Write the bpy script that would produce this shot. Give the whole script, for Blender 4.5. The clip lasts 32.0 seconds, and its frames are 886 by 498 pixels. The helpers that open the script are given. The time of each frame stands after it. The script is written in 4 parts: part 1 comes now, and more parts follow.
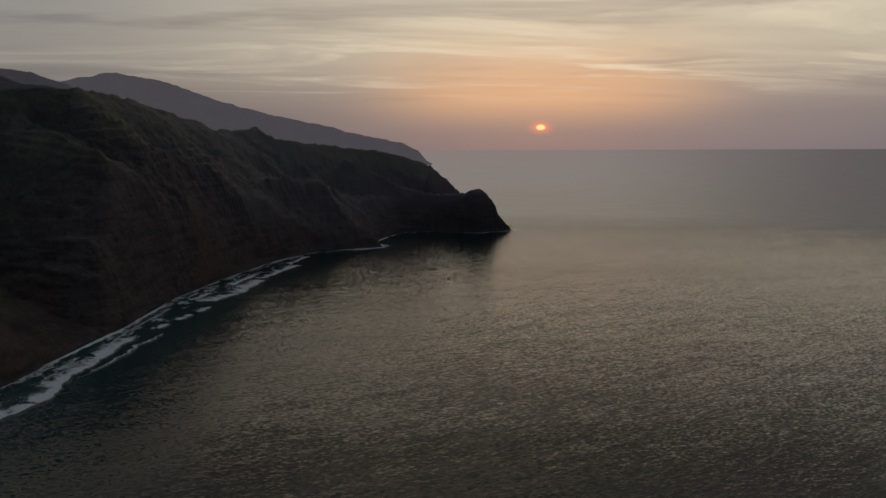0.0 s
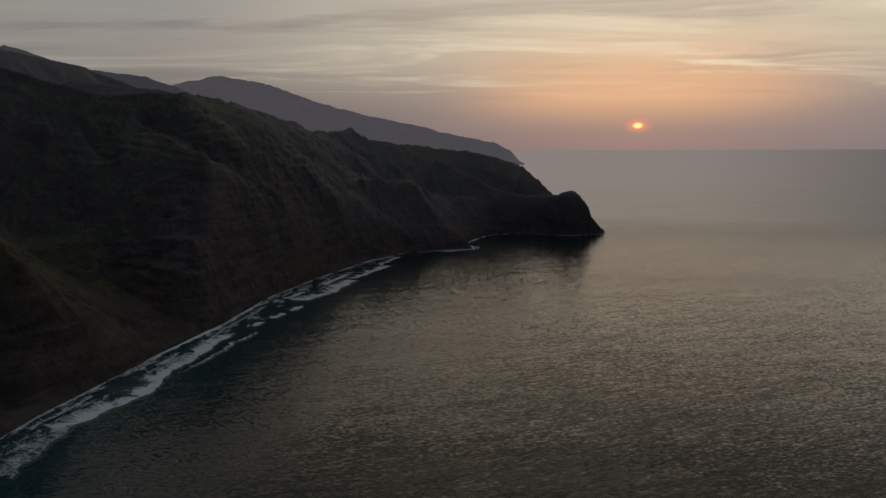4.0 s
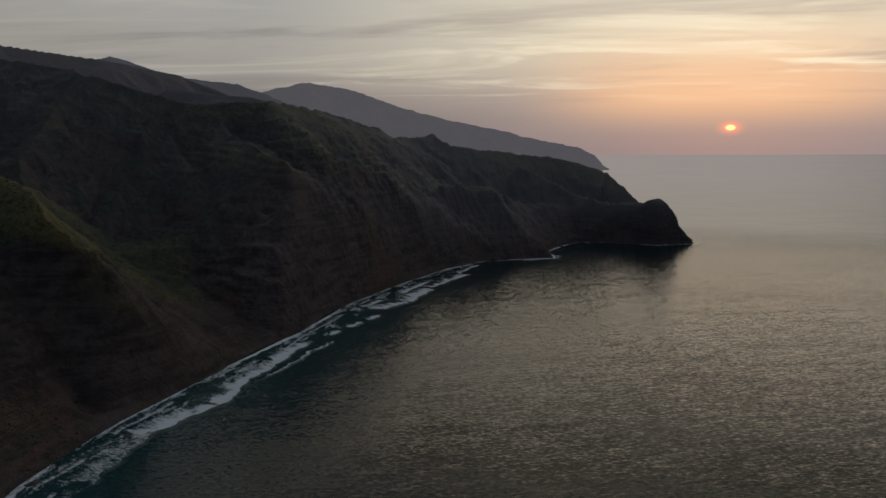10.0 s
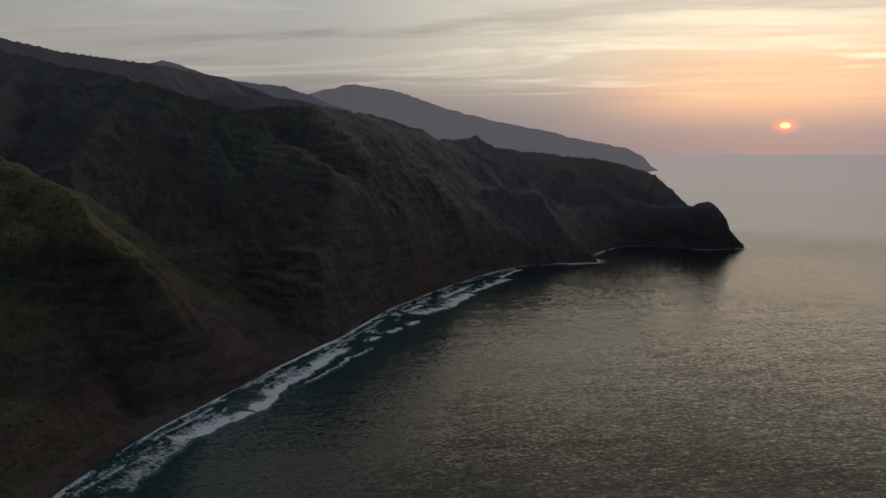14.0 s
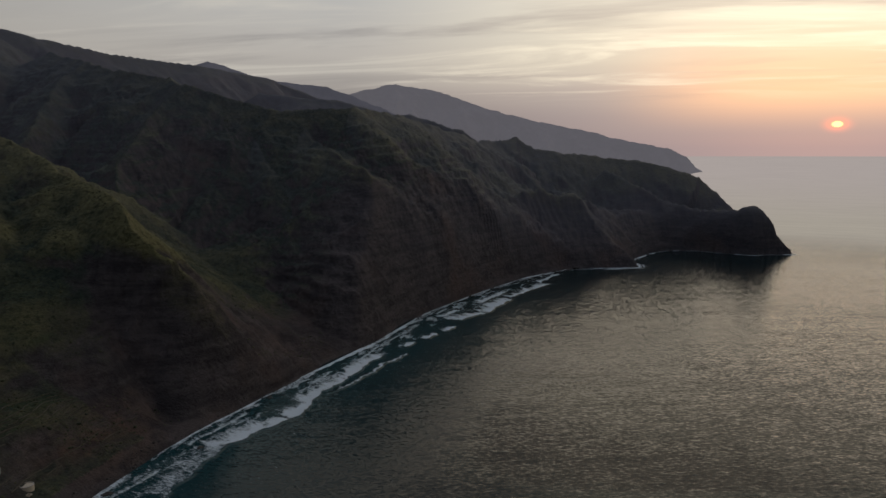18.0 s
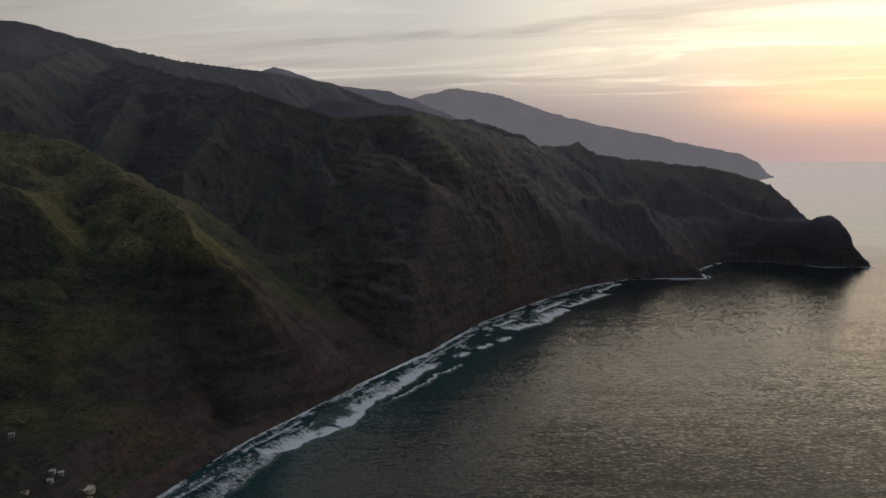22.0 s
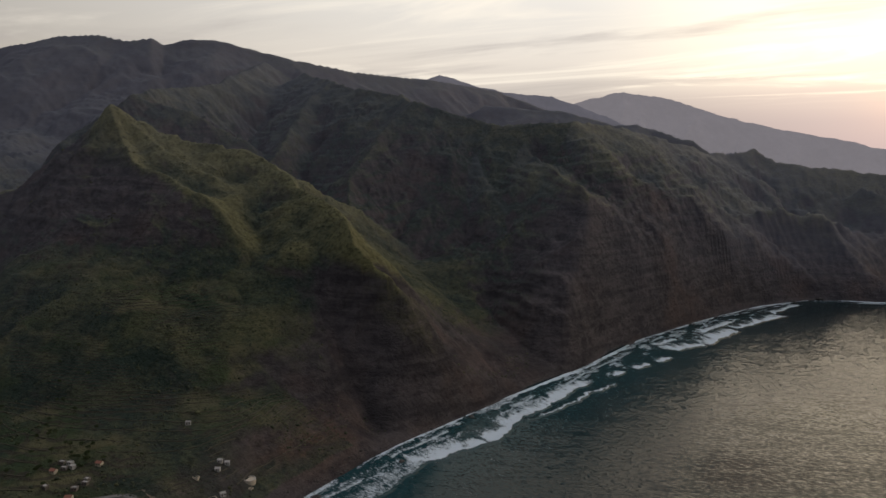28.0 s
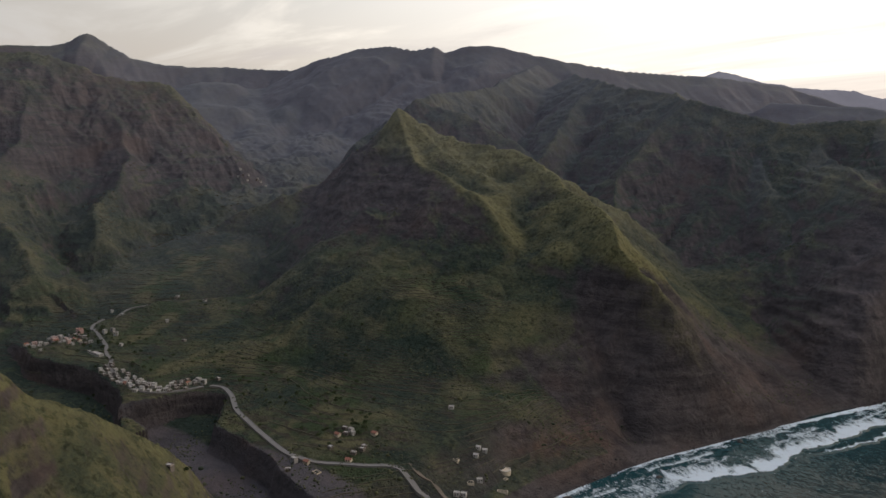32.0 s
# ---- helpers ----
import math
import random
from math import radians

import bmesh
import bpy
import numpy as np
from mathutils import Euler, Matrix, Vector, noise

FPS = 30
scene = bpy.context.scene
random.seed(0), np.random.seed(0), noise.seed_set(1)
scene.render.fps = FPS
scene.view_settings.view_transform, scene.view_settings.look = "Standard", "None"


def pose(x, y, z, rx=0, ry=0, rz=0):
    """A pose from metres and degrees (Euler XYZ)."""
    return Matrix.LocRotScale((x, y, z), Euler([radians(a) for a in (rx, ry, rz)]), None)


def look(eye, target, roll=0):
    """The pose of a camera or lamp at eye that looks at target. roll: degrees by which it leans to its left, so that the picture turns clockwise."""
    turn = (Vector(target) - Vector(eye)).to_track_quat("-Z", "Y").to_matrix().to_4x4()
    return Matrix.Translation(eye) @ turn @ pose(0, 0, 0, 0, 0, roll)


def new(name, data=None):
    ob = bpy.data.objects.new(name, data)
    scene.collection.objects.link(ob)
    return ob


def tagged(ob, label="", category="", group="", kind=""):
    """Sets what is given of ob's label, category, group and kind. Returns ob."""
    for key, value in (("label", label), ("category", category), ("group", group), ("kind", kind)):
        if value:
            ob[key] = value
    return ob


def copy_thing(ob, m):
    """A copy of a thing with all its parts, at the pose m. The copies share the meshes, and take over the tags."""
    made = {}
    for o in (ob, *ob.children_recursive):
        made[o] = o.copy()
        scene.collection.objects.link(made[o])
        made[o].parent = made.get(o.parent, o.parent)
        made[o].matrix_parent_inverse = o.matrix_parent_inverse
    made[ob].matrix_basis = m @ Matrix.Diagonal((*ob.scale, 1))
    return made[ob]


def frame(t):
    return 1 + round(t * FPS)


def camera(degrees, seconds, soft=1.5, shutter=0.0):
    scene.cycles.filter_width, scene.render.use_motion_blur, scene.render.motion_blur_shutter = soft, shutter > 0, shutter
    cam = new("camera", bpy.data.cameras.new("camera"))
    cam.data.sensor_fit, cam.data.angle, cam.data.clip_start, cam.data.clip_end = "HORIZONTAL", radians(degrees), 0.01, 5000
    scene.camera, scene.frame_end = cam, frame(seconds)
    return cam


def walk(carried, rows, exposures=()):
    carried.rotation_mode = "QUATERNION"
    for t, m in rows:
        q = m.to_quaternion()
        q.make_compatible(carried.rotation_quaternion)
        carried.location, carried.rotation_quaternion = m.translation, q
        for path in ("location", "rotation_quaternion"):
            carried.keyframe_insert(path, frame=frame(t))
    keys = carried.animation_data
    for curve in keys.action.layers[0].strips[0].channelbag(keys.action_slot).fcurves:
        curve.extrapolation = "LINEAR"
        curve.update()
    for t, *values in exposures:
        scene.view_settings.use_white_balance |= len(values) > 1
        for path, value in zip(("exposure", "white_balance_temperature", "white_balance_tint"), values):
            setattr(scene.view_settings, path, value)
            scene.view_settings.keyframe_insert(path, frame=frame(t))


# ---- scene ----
cam = camera(64.2, 32.0)
# seconds, place of the eye, then yaw to the left of +y, pitch and roll in degrees
PATH = [
    (0, -0.0, 0.0, 300.0, -9.06, -8.13, -0.21),
    (1, 1.2, 4.4, 301.8, -7.04, -8.15, -0.11),
    (2, 2.2, 8.7, 303.7, -5.14, -8.17, -0.14),
    (3, 3.2, 12.9, 305.7, -3.30, -8.20, -0.11),
    (3.5, 3.6, 15.0, 306.6, -2.40, -8.21, -0.16),
    (5.5, 4.9, 23.3, 310.6, 0.24, -8.15, -0.26),
    (6.5, 5.7, 27.4, 312.4, 1.42, -8.10, -0.18),
    (7.5, 6.8, 31.6, 314.1, 2.59, -8.03, -0.25),
    (8.5, 8.2, 35.8, 315.9, 3.67, -7.99, -0.25),
    (9.5, 9.6, 40.0, 317.8, 4.59, -7.96, -0.25),
    (10.5, 11.0, 44.4, 320.2, 5.52, -7.90, -0.29),
    (11.5, 12.5, 49.1, 322.8, 6.46, -7.87, -0.37),
    (12.5, 14.1, 53.8, 325.3, 7.42, -7.89, -0.40),
    (13.5, 15.6, 57.9, 327.6, 8.33, -7.94, -0.39),
    (14.5, 16.7, 61.3, 330.1, 9.14, -8.00, -0.36),
    (16.5, 19.3, 67.0, 335.6, 10.78, -8.08, -0.30),
    (17.5, 20.5, 70.4, 338.6, 11.59, -8.08, -0.27),
    (18.5, 21.7, 73.9, 341.7, 12.42, -8.07, -0.20),
    (19.5, 22.7, 77.1, 344.8, 13.39, -8.04, -0.13),
    (20.5, 23.6, 80.5, 347.7, 14.71, -7.99, -0.07),
    (21.5, 24.4, 84.2, 350.3, 16.18, -7.92, -0.08),
    (22.5, 25.2, 88.2, 352.7, 17.80, -7.87, -0.07),
    (23.5, 26.1, 91.9, 355.2, 19.62, -7.82, -0.02),
    (24.5, 27.0, 95.0, 357.8, 21.48, -7.77, -0.04),
    (25.5, 27.7, 97.6, 359.8, 23.35, -7.70, -0.07),
    (27.5, 28.0, 100.8, 361.3, 28.57, -7.56, -0.02),
    (28, 27.7, 101.2, 361.4, 29.91, -7.53, -0.02),
    (28.5, 27.1, 101.3, 361.2, 32.20, -7.48, 0.05),
    (29, 26.4, 101.4, 361.0, 35.11, -7.43, 0.19),
    (29.5, 25.5, 101.2, 360.7, 38.02, -7.40, 0.17),
    (30, 24.5, 100.9, 360.5, 40.85, -7.36, 0.17),
    (30.5, 23.3, 100.6, 360.3, 43.48, -7.36, 0.20),
    (31, 22.3, 100.3, 360.1, 46.05, -7.37, 0.26),
    (31.5, 21.3, 100.0, 359.9, 48.66, -7.42, 0.26),
    (32, 20.4, 99.7, 359.7, 50.90, -7.47, 0.30),
]
EXPOSURE = [(0.0, -1.12, 6650, 12), (6.0, -0.98, 6650, 11), (10.0, -0.75, 6500, 10), (13.0, -0.60, 6450, 10), (19.0, -0.32, 6500, 11), (23.0, -0.04, 6700, 12), (25.0, 0.14, 6800, 13), (28.0, 0.46, 6800, 12), (30.0, 0.82, 6780, 12), (32.0, 1.08, 6750, 12)]


def heading(x, y, z, yaw, pitch, roll):
    a, b = radians(yaw), radians(pitch)
    ahead = Vector((-math.sin(a) * math.cos(b), math.cos(a) * math.cos(b), math.sin(b)))
    return look((x, y, z), Vector((x, y, z)) + ahead, roll)


walk(cam, [(row[0], heading(*row[1:])) for row in PATH], EXPOSURE)

# ---- sky and sun ----
SUN_AZIMUTH, SUN_HEIGHT = 16.86, 1.6      # degrees to the right of +y, and above the level
sun_way = Vector((math.sin(radians(SUN_AZIMUTH)) * math.cos(radians(SUN_HEIGHT)),
                  math.cos(radians(SUN_AZIMUTH)) * math.cos(radians(SUN_HEIGHT)), math.sin(radians(SUN_HEIGHT))))
sun_light = bpy.data.lights.new("sun", "SUN")
sun_light.energy, sun_light.angle, sun_light.color = 0.55, radians(105), (1.0, 0.84, 0.66)
sun = new("sun", sun_light)
sun.matrix_world = look((0, 0, 1500), Vector((0, 0, 1500)) - Vector((sun_way.x, sun_way.y, 0.45)).normalized())


class Graph:
    """Short hand for node trees."""

    def __init__(self, tree):
        self.tree = tree
        tree.nodes.clear()

    def add(self, kind, inputs=(), **fields):
        node = self.tree.nodes.new(kind)
        for key, value in fields.items():
            setattr(node, key, value)
        for key, value in dict(inputs).items():
            if hasattr(value, "is_output"):
                self.tree.links.new(value, node.inputs[key])
            else:
                node.inputs[key].default_value = value
        return node

    def math(self, operation, a, b=0.0, c=0.0, clamp=False):
        return self.add("ShaderNodeMath", {0: a, 1: b, 2: c}, operation=operation, use_clamp=clamp).outputs[0]

    def vector(self, operation, a, b=(0, 0, 0)):
        node = self.add("ShaderNodeVectorMath", {0: a, 1: b}, operation=operation)
        return node.outputs["Value" if operation in ("DOT_PRODUCT", "LENGTH") else "Vector"]

    def smooth(self, value, low, high, to_low=0.0, to_high=1.0):
        return self.add("ShaderNodeMapRange", {0: value, 1: low, 2: high, 3: to_low, 4: to_high}, interpolation_type="SMOOTHSTEP").outputs[0]

    def noise(self, place, scale, detail=4.0, rough=0.55, warp=0.0):
        return self.add("ShaderNodeTexNoise", {"Vector": place, "Scale": scale, "Detail": detail, "Roughness": rough, "Distortion": warp}).outputs["Fac"]

    def mix(self, factor, a, b, blend="MIX"):
        node = self.add("ShaderNodeMix", data_type="RGBA", blend_type=blend)
        for key, value in ((0, factor), (6, a), (7, b)):
            if hasattr(value, "is_output"):
                self.tree.links.new(value, node.inputs[key])
            else:
                node.inputs[key].default_value = (*value, 1) if isinstance(value, tuple) and len(value) == 3 else value
        return node.outputs[2]

    def ramp(self, value, stops):
        node = self.add("ShaderNodeValToRGB", {0: value})
        while len(node.color_ramp.elements) < len(stops):
            node.color_ramp.elements.new(1.0)
        for element, (at, colour) in zip(node.color_ramp.elements, stops):
            element.position, element.color = at, (*colour, 1)
        return node.outputs[0]


world = bpy.data.worlds.new("evening_sky")
scene.world = world
world.use_nodes = True
g = Graph(world.node_tree)
way = g.add("ShaderNodeTexCoord").outputs["Generated"]
xyz = g.add("ShaderNodeSeparateXYZ", {0: way})
high = g.math("MULTIPLY", g.math("ARCSINE", xyz.outputs[2]), 57.296)
facing = g.vector("DOT_PRODUCT", way, (math.sin(radians(SUN_AZIMUTH)), math.cos(radians(SUN_AZIMUTH)), 0.0))
level = g.math("SQRT", g.math("MAXIMUM", g.math("SUBTRACT", 1.0, g.math("MULTIPLY", xyz.outputs[2], xyz.outputs[2])), 1e-4))
# the bright part of the sky is narrow near the horizon and widens above
lobe = g.vector("DOT_PRODUCT", way, (math.sin(radians(24.0)), math.cos(radians(24.0)), 0.0))
spread = g.smooth(high, 11.0, 16.0)
low_part = g.smooth(g.math("DIVIDE", lobe, level), 0.70, 1.05)
toward = g.math("ADD", g.math("MULTIPLY", low_part, g.math("SUBTRACT", 1.0, spread)), g.math("MULTIPLY", g.smooth(g.math("DIVIDE", facing, level), 0.60, 1.0), spread))
rise = g.math("DIVIDE", g.math("MAXIMUM", high, 0.0), 60.0, clamp=True)
near_sun = g.ramp(rise, [(0.0, (0.45, 0.415, 0.44)), (0.04, (0.53, 0.465, 0.47)), (0.075, (0.76, 0.64, 0.56)), (0.11, (1.10, 0.96, 0.74)),
                         (0.16, (1.32, 1.18, 0.90)), (0.2, (1.34, 1.20, 0.94)), (0.27, (0.84, 0.72, 0.55)), (0.42, (0.27, 0.235, 0.195)), (0.7, (0.18, 0.19, 0.215)), (1.0, (0.58, 0.67, 0.86))])
away = g.ramp(rise, [(0.0, (0.19, 0.175, 0.18)), (0.05, (0.31, 0.28, 0.275)), (0.12, (0.60, 0.565, 0.52)), (0.22, (0.62, 0.625, 0.61)),
                     (0.4, (0.17, 0.19, 0.21)), (0.6, (0.17, 0.19, 0.22)), (1.0, (0.58, 0.67, 0.86))])
seaward = g.vector("DOT_PRODUCT", way, (math.cos(radians(SUN_AZIMUTH)), -math.sin(radians(SUN_AZIMUTH)), 0.0))
# unseen upper sky is dimmed on the seaward side, to darken the sea's reflection
seaward_dimming = g.math("MULTIPLY", g.smooth(seaward, 0.05, 0.44), g.smooth(high, 11.5, 18.0))
landward = g.smooth(g.math("DIVIDE", facing, level), -0.75, -0.25, 1.0, 0.0)
base = g.mix(seaward_dimming, g.mix(toward, away, near_sun), (0.17, 0.18, 0.20))
base = g.mix(landward, base, (0.30, 0.35, 0.46))
turned = g.smooth(g.math("DIVIDE", facing, level), -0.15, 0.95, 0.42, 1.0)
base = g.mix(1.0, base, g.add("ShaderNodeCombineXYZ", {0: turned, 1: turned, 2: turned}).outputs[0], "MULTIPLY")
# the warm belt over the sun
sunward = g.math("DIVIDE", facing, level)
belt = g.math("MULTIPLY", g.math("POWER", g.smooth(sunward, 0.90, 1.002), 6.0), g.math("MULTIPLY", g.smooth(high, 0.8, 4.2), g.smooth(high, 4.2, 11.0, 1.0, 0.0)))
base = g.mix(g.math("MULTIPLY", belt, 0.58), base, (1.9, 1.02, 0.50))
# thin cloud, flattened by the distance: bright wisps, and dull bars under them
over = g.math("MAXIMUM", g.math("ADD", xyz.outputs[2], 0.05), 0.02)
flat = g.add("ShaderNodeCombineXYZ", {0: g.math("DIVIDE", xyz.outputs[0], over), 1: g.math("DIVIDE", xyz.outputs[1], over), 2: 0.0}).outputs[0]
streak = g.add("ShaderNodeMapping", {"Vector": flat, "Rotation": (0, 0, radians(14)), "Scale": (0.46, 1.15, 1)}).outputs[0]
cloud = g.smooth(g.noise(streak, 1.0, 8, 0.58, 0.7), 0.47, 0.70)
dusk = g.smooth(g.noise(g.vector("ADD", streak, (7.3, 2.1, 0.0)), 0.8, 7, 0.56, 0.5), 0.48, 0.72)
veil = g.smooth(g.noise(g.vector("ADD", streak, (3.1, 9.7, 0.0)), 0.28, 4, 0.5), 0.40, 0.68)
dull = g.mix(toward, (0.27, 0.255, 0.26), (0.62, 0.50, 0.45))
shaded = g.mix(g.math("MULTIPLY", g.math("MULTIPLY", dusk, 0.55), g.smooth(high, 2.0, 5.5)), base, dull)
amount = g.math("MULTIPLY", g.math("ADD", g.math("MULTIPLY", cloud, 0.75), g.math("MULTIPLY", veil, 0.2)), g.smooth(high, 3.0, 6.5))
lit = g.mix(toward, g.mix(g.smooth(g.math("DIVIDE", facing, level), -0.25, 0.75), (0.27, 0.268, 0.265), (0.74, 0.70, 0.62)), (1.8, 1.58, 1.16))
clouds = g.mix(amount, shaded, lit)
# the low sun, dimmed by the haze, and the glow of the haze round it
aside = g.math("MULTIPLY", seaward, 57.296)
above = g.math("MULTIPLY", g.math("SUBTRACT", high, SUN_HEIGHT), 1.7)
apart = g.math("ADD", g.math("SQRT", g.math("ADD", g.math("MULTIPLY", aside, aside), g.math("MULTIPLY", above, above))), g.math("MULTIPLY", g.math("LESS_THAN", facing, 0.0), 90.0))
halo = g.math("POWER", g.smooth(apart, 0.1, 1.7, 1.0, 0.0), 2.5)
glow = g.mix(g.math("MULTIPLY", halo, 0.85), clouds, (1.8, 0.56, 0.40))
disc = g.smooth(apart, 0.22, 0.44, 1.0, 0.0)
whole = g.mix(disc, glow, (4.0, 1.9, 0.75))
clear = g.add("ShaderNodeTexSky", sky_type="NISHITA", sun_disc=False, sun_elevation=radians(SUN_HEIGHT), sun_rotation=radians(SUN_AZIMUTH)).outputs[0]
cover = g.add("ShaderNodeBackground", {"Color": whole, "Strength": 1.0})
air = g.add("ShaderNodeBackground", {"Color": clear, "Strength": 0.008})
g.add("ShaderNodeOutputWorld", {"Surface": g.add("ShaderNodeAddShader", {0: cover.outputs[0], 1: air.outputs[0]}).outputs[0]})

# ---- materials ----
def material(name):
    m = bpy.data.materials.new(name)
    m.use_nodes = True
    graph = Graph(m.node_tree)
    place = graph.add("ShaderNodeNewGeometry").outputs["Position"]
    return m, graph, place


def finish(graph, colour, rough=0.85, normal=None, metal=0.0, **more):
    inputs = {"Base Color": colour if hasattr(colour, "is_output") else (*colour, 1), "Roughness": rough, "Metallic": metal, **more}
    if normal is not None:
        inputs["Normal"] = normal
    shader = graph.add("ShaderNodeBsdfPrincipled", inputs)
    graph.add("ShaderNodeOutputMaterial", {"Surface": shader.outputs[0]})
    return shader


def bump(graph, height, strength, distance, normal=None):
    inputs = {"Height": height, "Strength": strength, "Distance": distance}
    if normal is not None:
        inputs["Normal"] = normal
    return graph.add("ShaderNodeBump", inputs).outputs[0]


def land_material(name, rock_dark, rock_light, earth, plant_dark, plant_light, haze_gravel):
    """Bare lava rock with earth; scrub where the attribute 'plants' says that it grows; dry grass on the ribs
    ('grass'), lightened to imitate sunlight; haze of distance mixed into the colour further inland, with the same tint
    for stream gravel.
    """
    m, graph, place = material(name)
    plants = graph.add("ShaderNodeAttribute", attribute_name="plants").outputs["Fac"]
    haze_gravel_amount = graph.add("ShaderNodeAttribute", attribute_name="haze_gravel").outputs["Fac"]
    broad, middle, fine = graph.noise(place, 0.006, 5), graph.noise(place, 0.035, 5, 0.6, 0.4), graph.noise(place, 0.22, 4, 0.65)
    fleck = graph.noise(place, 0.10, 9, 0.72)
    layered = graph.add("ShaderNodeMapping", {"Vector": place, "Scale": (0.010, 0.010, 0.085)}).outputs[0]
    beds = graph.noise(layered, 1.0, 5, 0.6, 0.3)
    rock = graph.mix(graph.smooth(graph.math("ADD", graph.math("MULTIPLY", beds, 0.6), graph.math("MULTIPLY", middle, 0.4)), 0.40, 0.60), rock_dark, rock_light)
    rock = graph.mix(graph.smooth(broad, 0.50, 0.70), rock, earth)
    tuft = graph.math("ADD", graph.math("MULTIPLY", middle, 0.5), graph.math("MULTIPLY", fleck, 0.5))
    turf = graph.math("ADD", graph.math("MULTIPLY", graph.noise(place, 0.014, 6, 0.6, 0.5), 0.7), graph.math("MULTIPLY", fine, 0.3))
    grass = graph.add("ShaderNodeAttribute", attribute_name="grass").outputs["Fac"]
    # ribs and sun-facing slopes take the lighter green, in place of sunlight
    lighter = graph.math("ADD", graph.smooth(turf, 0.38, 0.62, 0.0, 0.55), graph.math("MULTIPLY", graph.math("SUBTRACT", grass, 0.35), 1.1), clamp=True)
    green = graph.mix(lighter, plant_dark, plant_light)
    cover = graph.math("ADD", plants, graph.math("MULTIPLY", graph.math("SUBTRACT", tuft, 0.5), 0.8))
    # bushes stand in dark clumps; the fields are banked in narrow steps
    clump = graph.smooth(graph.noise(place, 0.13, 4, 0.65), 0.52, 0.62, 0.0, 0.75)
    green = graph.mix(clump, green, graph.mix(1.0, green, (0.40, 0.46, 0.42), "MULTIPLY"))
    fields = graph.add("ShaderNodeAttribute", attribute_name="fields").outputs["Fac"]
    height = graph.add("ShaderNodeSeparateXYZ", {0: place}).outputs[2]
    step = graph.math("FRACT", graph.math("ADD", graph.math("DIVIDE", height, 2.6), graph.math("MULTIPLY", graph.noise(place, 0.02, 3), 3.0)))
    banked = graph.math("MULTIPLY", graph.math("MULTIPLY", graph.smooth(step, 0.55, 0.75), fields), graph.smooth(graph.noise(place, 0.012, 2), 0.42, 0.56))
    crop = graph.mix(graph.smooth(graph.noise(place, 0.022, 2, 0.4), 0.45, 0.60), (0.040, 0.062, 0.026), (0.130, 0.122, 0.066))
    green = graph.mix(graph.math("MULTIPLY", fields, graph.smooth(graph.noise(place, 0.009, 3), 0.46, 0.60, 0.0, 0.7)), green, crop)
    green = graph.mix(graph.math("MULTIPLY", banked, 0.7), green, (0.050, 0.042, 0.034))
    red = graph.add("ShaderNodeAttribute", attribute_name="red_earth").outputs["Fac"]
    rock = graph.mix(graph.math("MULTIPLY", red, graph.smooth(middle, 0.35, 0.6, 0.2, 1.0)), rock, (0.105, 0.066, 0.046))
    cover = graph.math("SUBTRACT", cover, graph.math("MULTIPLY", red, 0.30))
    colour = graph.mix(graph.smooth(cover, 0.24, 0.74), rock, green)
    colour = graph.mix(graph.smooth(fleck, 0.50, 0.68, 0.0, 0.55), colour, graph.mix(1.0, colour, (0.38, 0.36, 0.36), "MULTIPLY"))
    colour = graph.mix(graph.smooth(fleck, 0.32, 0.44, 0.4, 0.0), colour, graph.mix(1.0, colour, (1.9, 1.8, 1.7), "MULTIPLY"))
    # distance haze is mixed into the colour here; stream gravel shares the tint
    colour = graph.mix(graph.math("MULTIPLY", haze_gravel_amount, graph.smooth(middle, 0.2, 0.8, 0.86, 0.66)), colour, haze_gravel)
    relief = graph.math("ADD", graph.math("MULTIPLY", middle, 6.0), graph.math("ADD", graph.math("ADD", fine, graph.math("MULTIPLY", fleck, 5.0)), graph.math("MULTIPLY", beds, 1.0)))
    finish(graph, colour, 0.95, bump(graph, relief, graph.math("SUBTRACT", 0.85, graph.math("MULTIPLY", haze_gravel_amount, 0.75)), 1.6), **{"Specular IOR Level": 0.15})
    return m


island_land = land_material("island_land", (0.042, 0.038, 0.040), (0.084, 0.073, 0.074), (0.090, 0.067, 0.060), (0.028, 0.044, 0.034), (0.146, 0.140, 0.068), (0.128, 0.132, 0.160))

# sea water: a mirror of the sky, broken by swell, wind waves and ripples
def water_waves(graph, place, normal=None):
    """The lean of the water's face, from three sizes of waves that run towards the shore."""
    lean = (0.0, 0.0, 0.0)
    for turn, size, steep, detail in ((14, (150, 42, 1), (0.03, 0.09, 0.0), 4), (20, (24, 5.0, 1), (0.07, 0.18, 0.0), 6), (6, (5.0, 1.6, 1), (0.34, 0.52, 0.0), 3)):
        spot = graph.add("ShaderNodeMapping", {"Vector": place, "Rotation": (0, 0, radians(turn)), "Scale": size}, vector_type="TEXTURE").outputs[0]
        wave = graph.add("ShaderNodeTexNoise", {"Vector": spot, "Scale": 1.0, "Detail": detail, "Roughness": 0.55}).outputs["Color"]
        lean = graph.vector("ADD", lean, graph.vector("MULTIPLY", graph.vector("SUBTRACT", wave, (0.5, 0.5, 0.5)), steep))
    return graph.vector("NORMALIZE", graph.vector("ADD", lean, normal or (0.0, 0.0, 1.0)))


DEEP, SHALLOW = (0.007, 0.016, 0.019), (0.010, 0.040, 0.047)
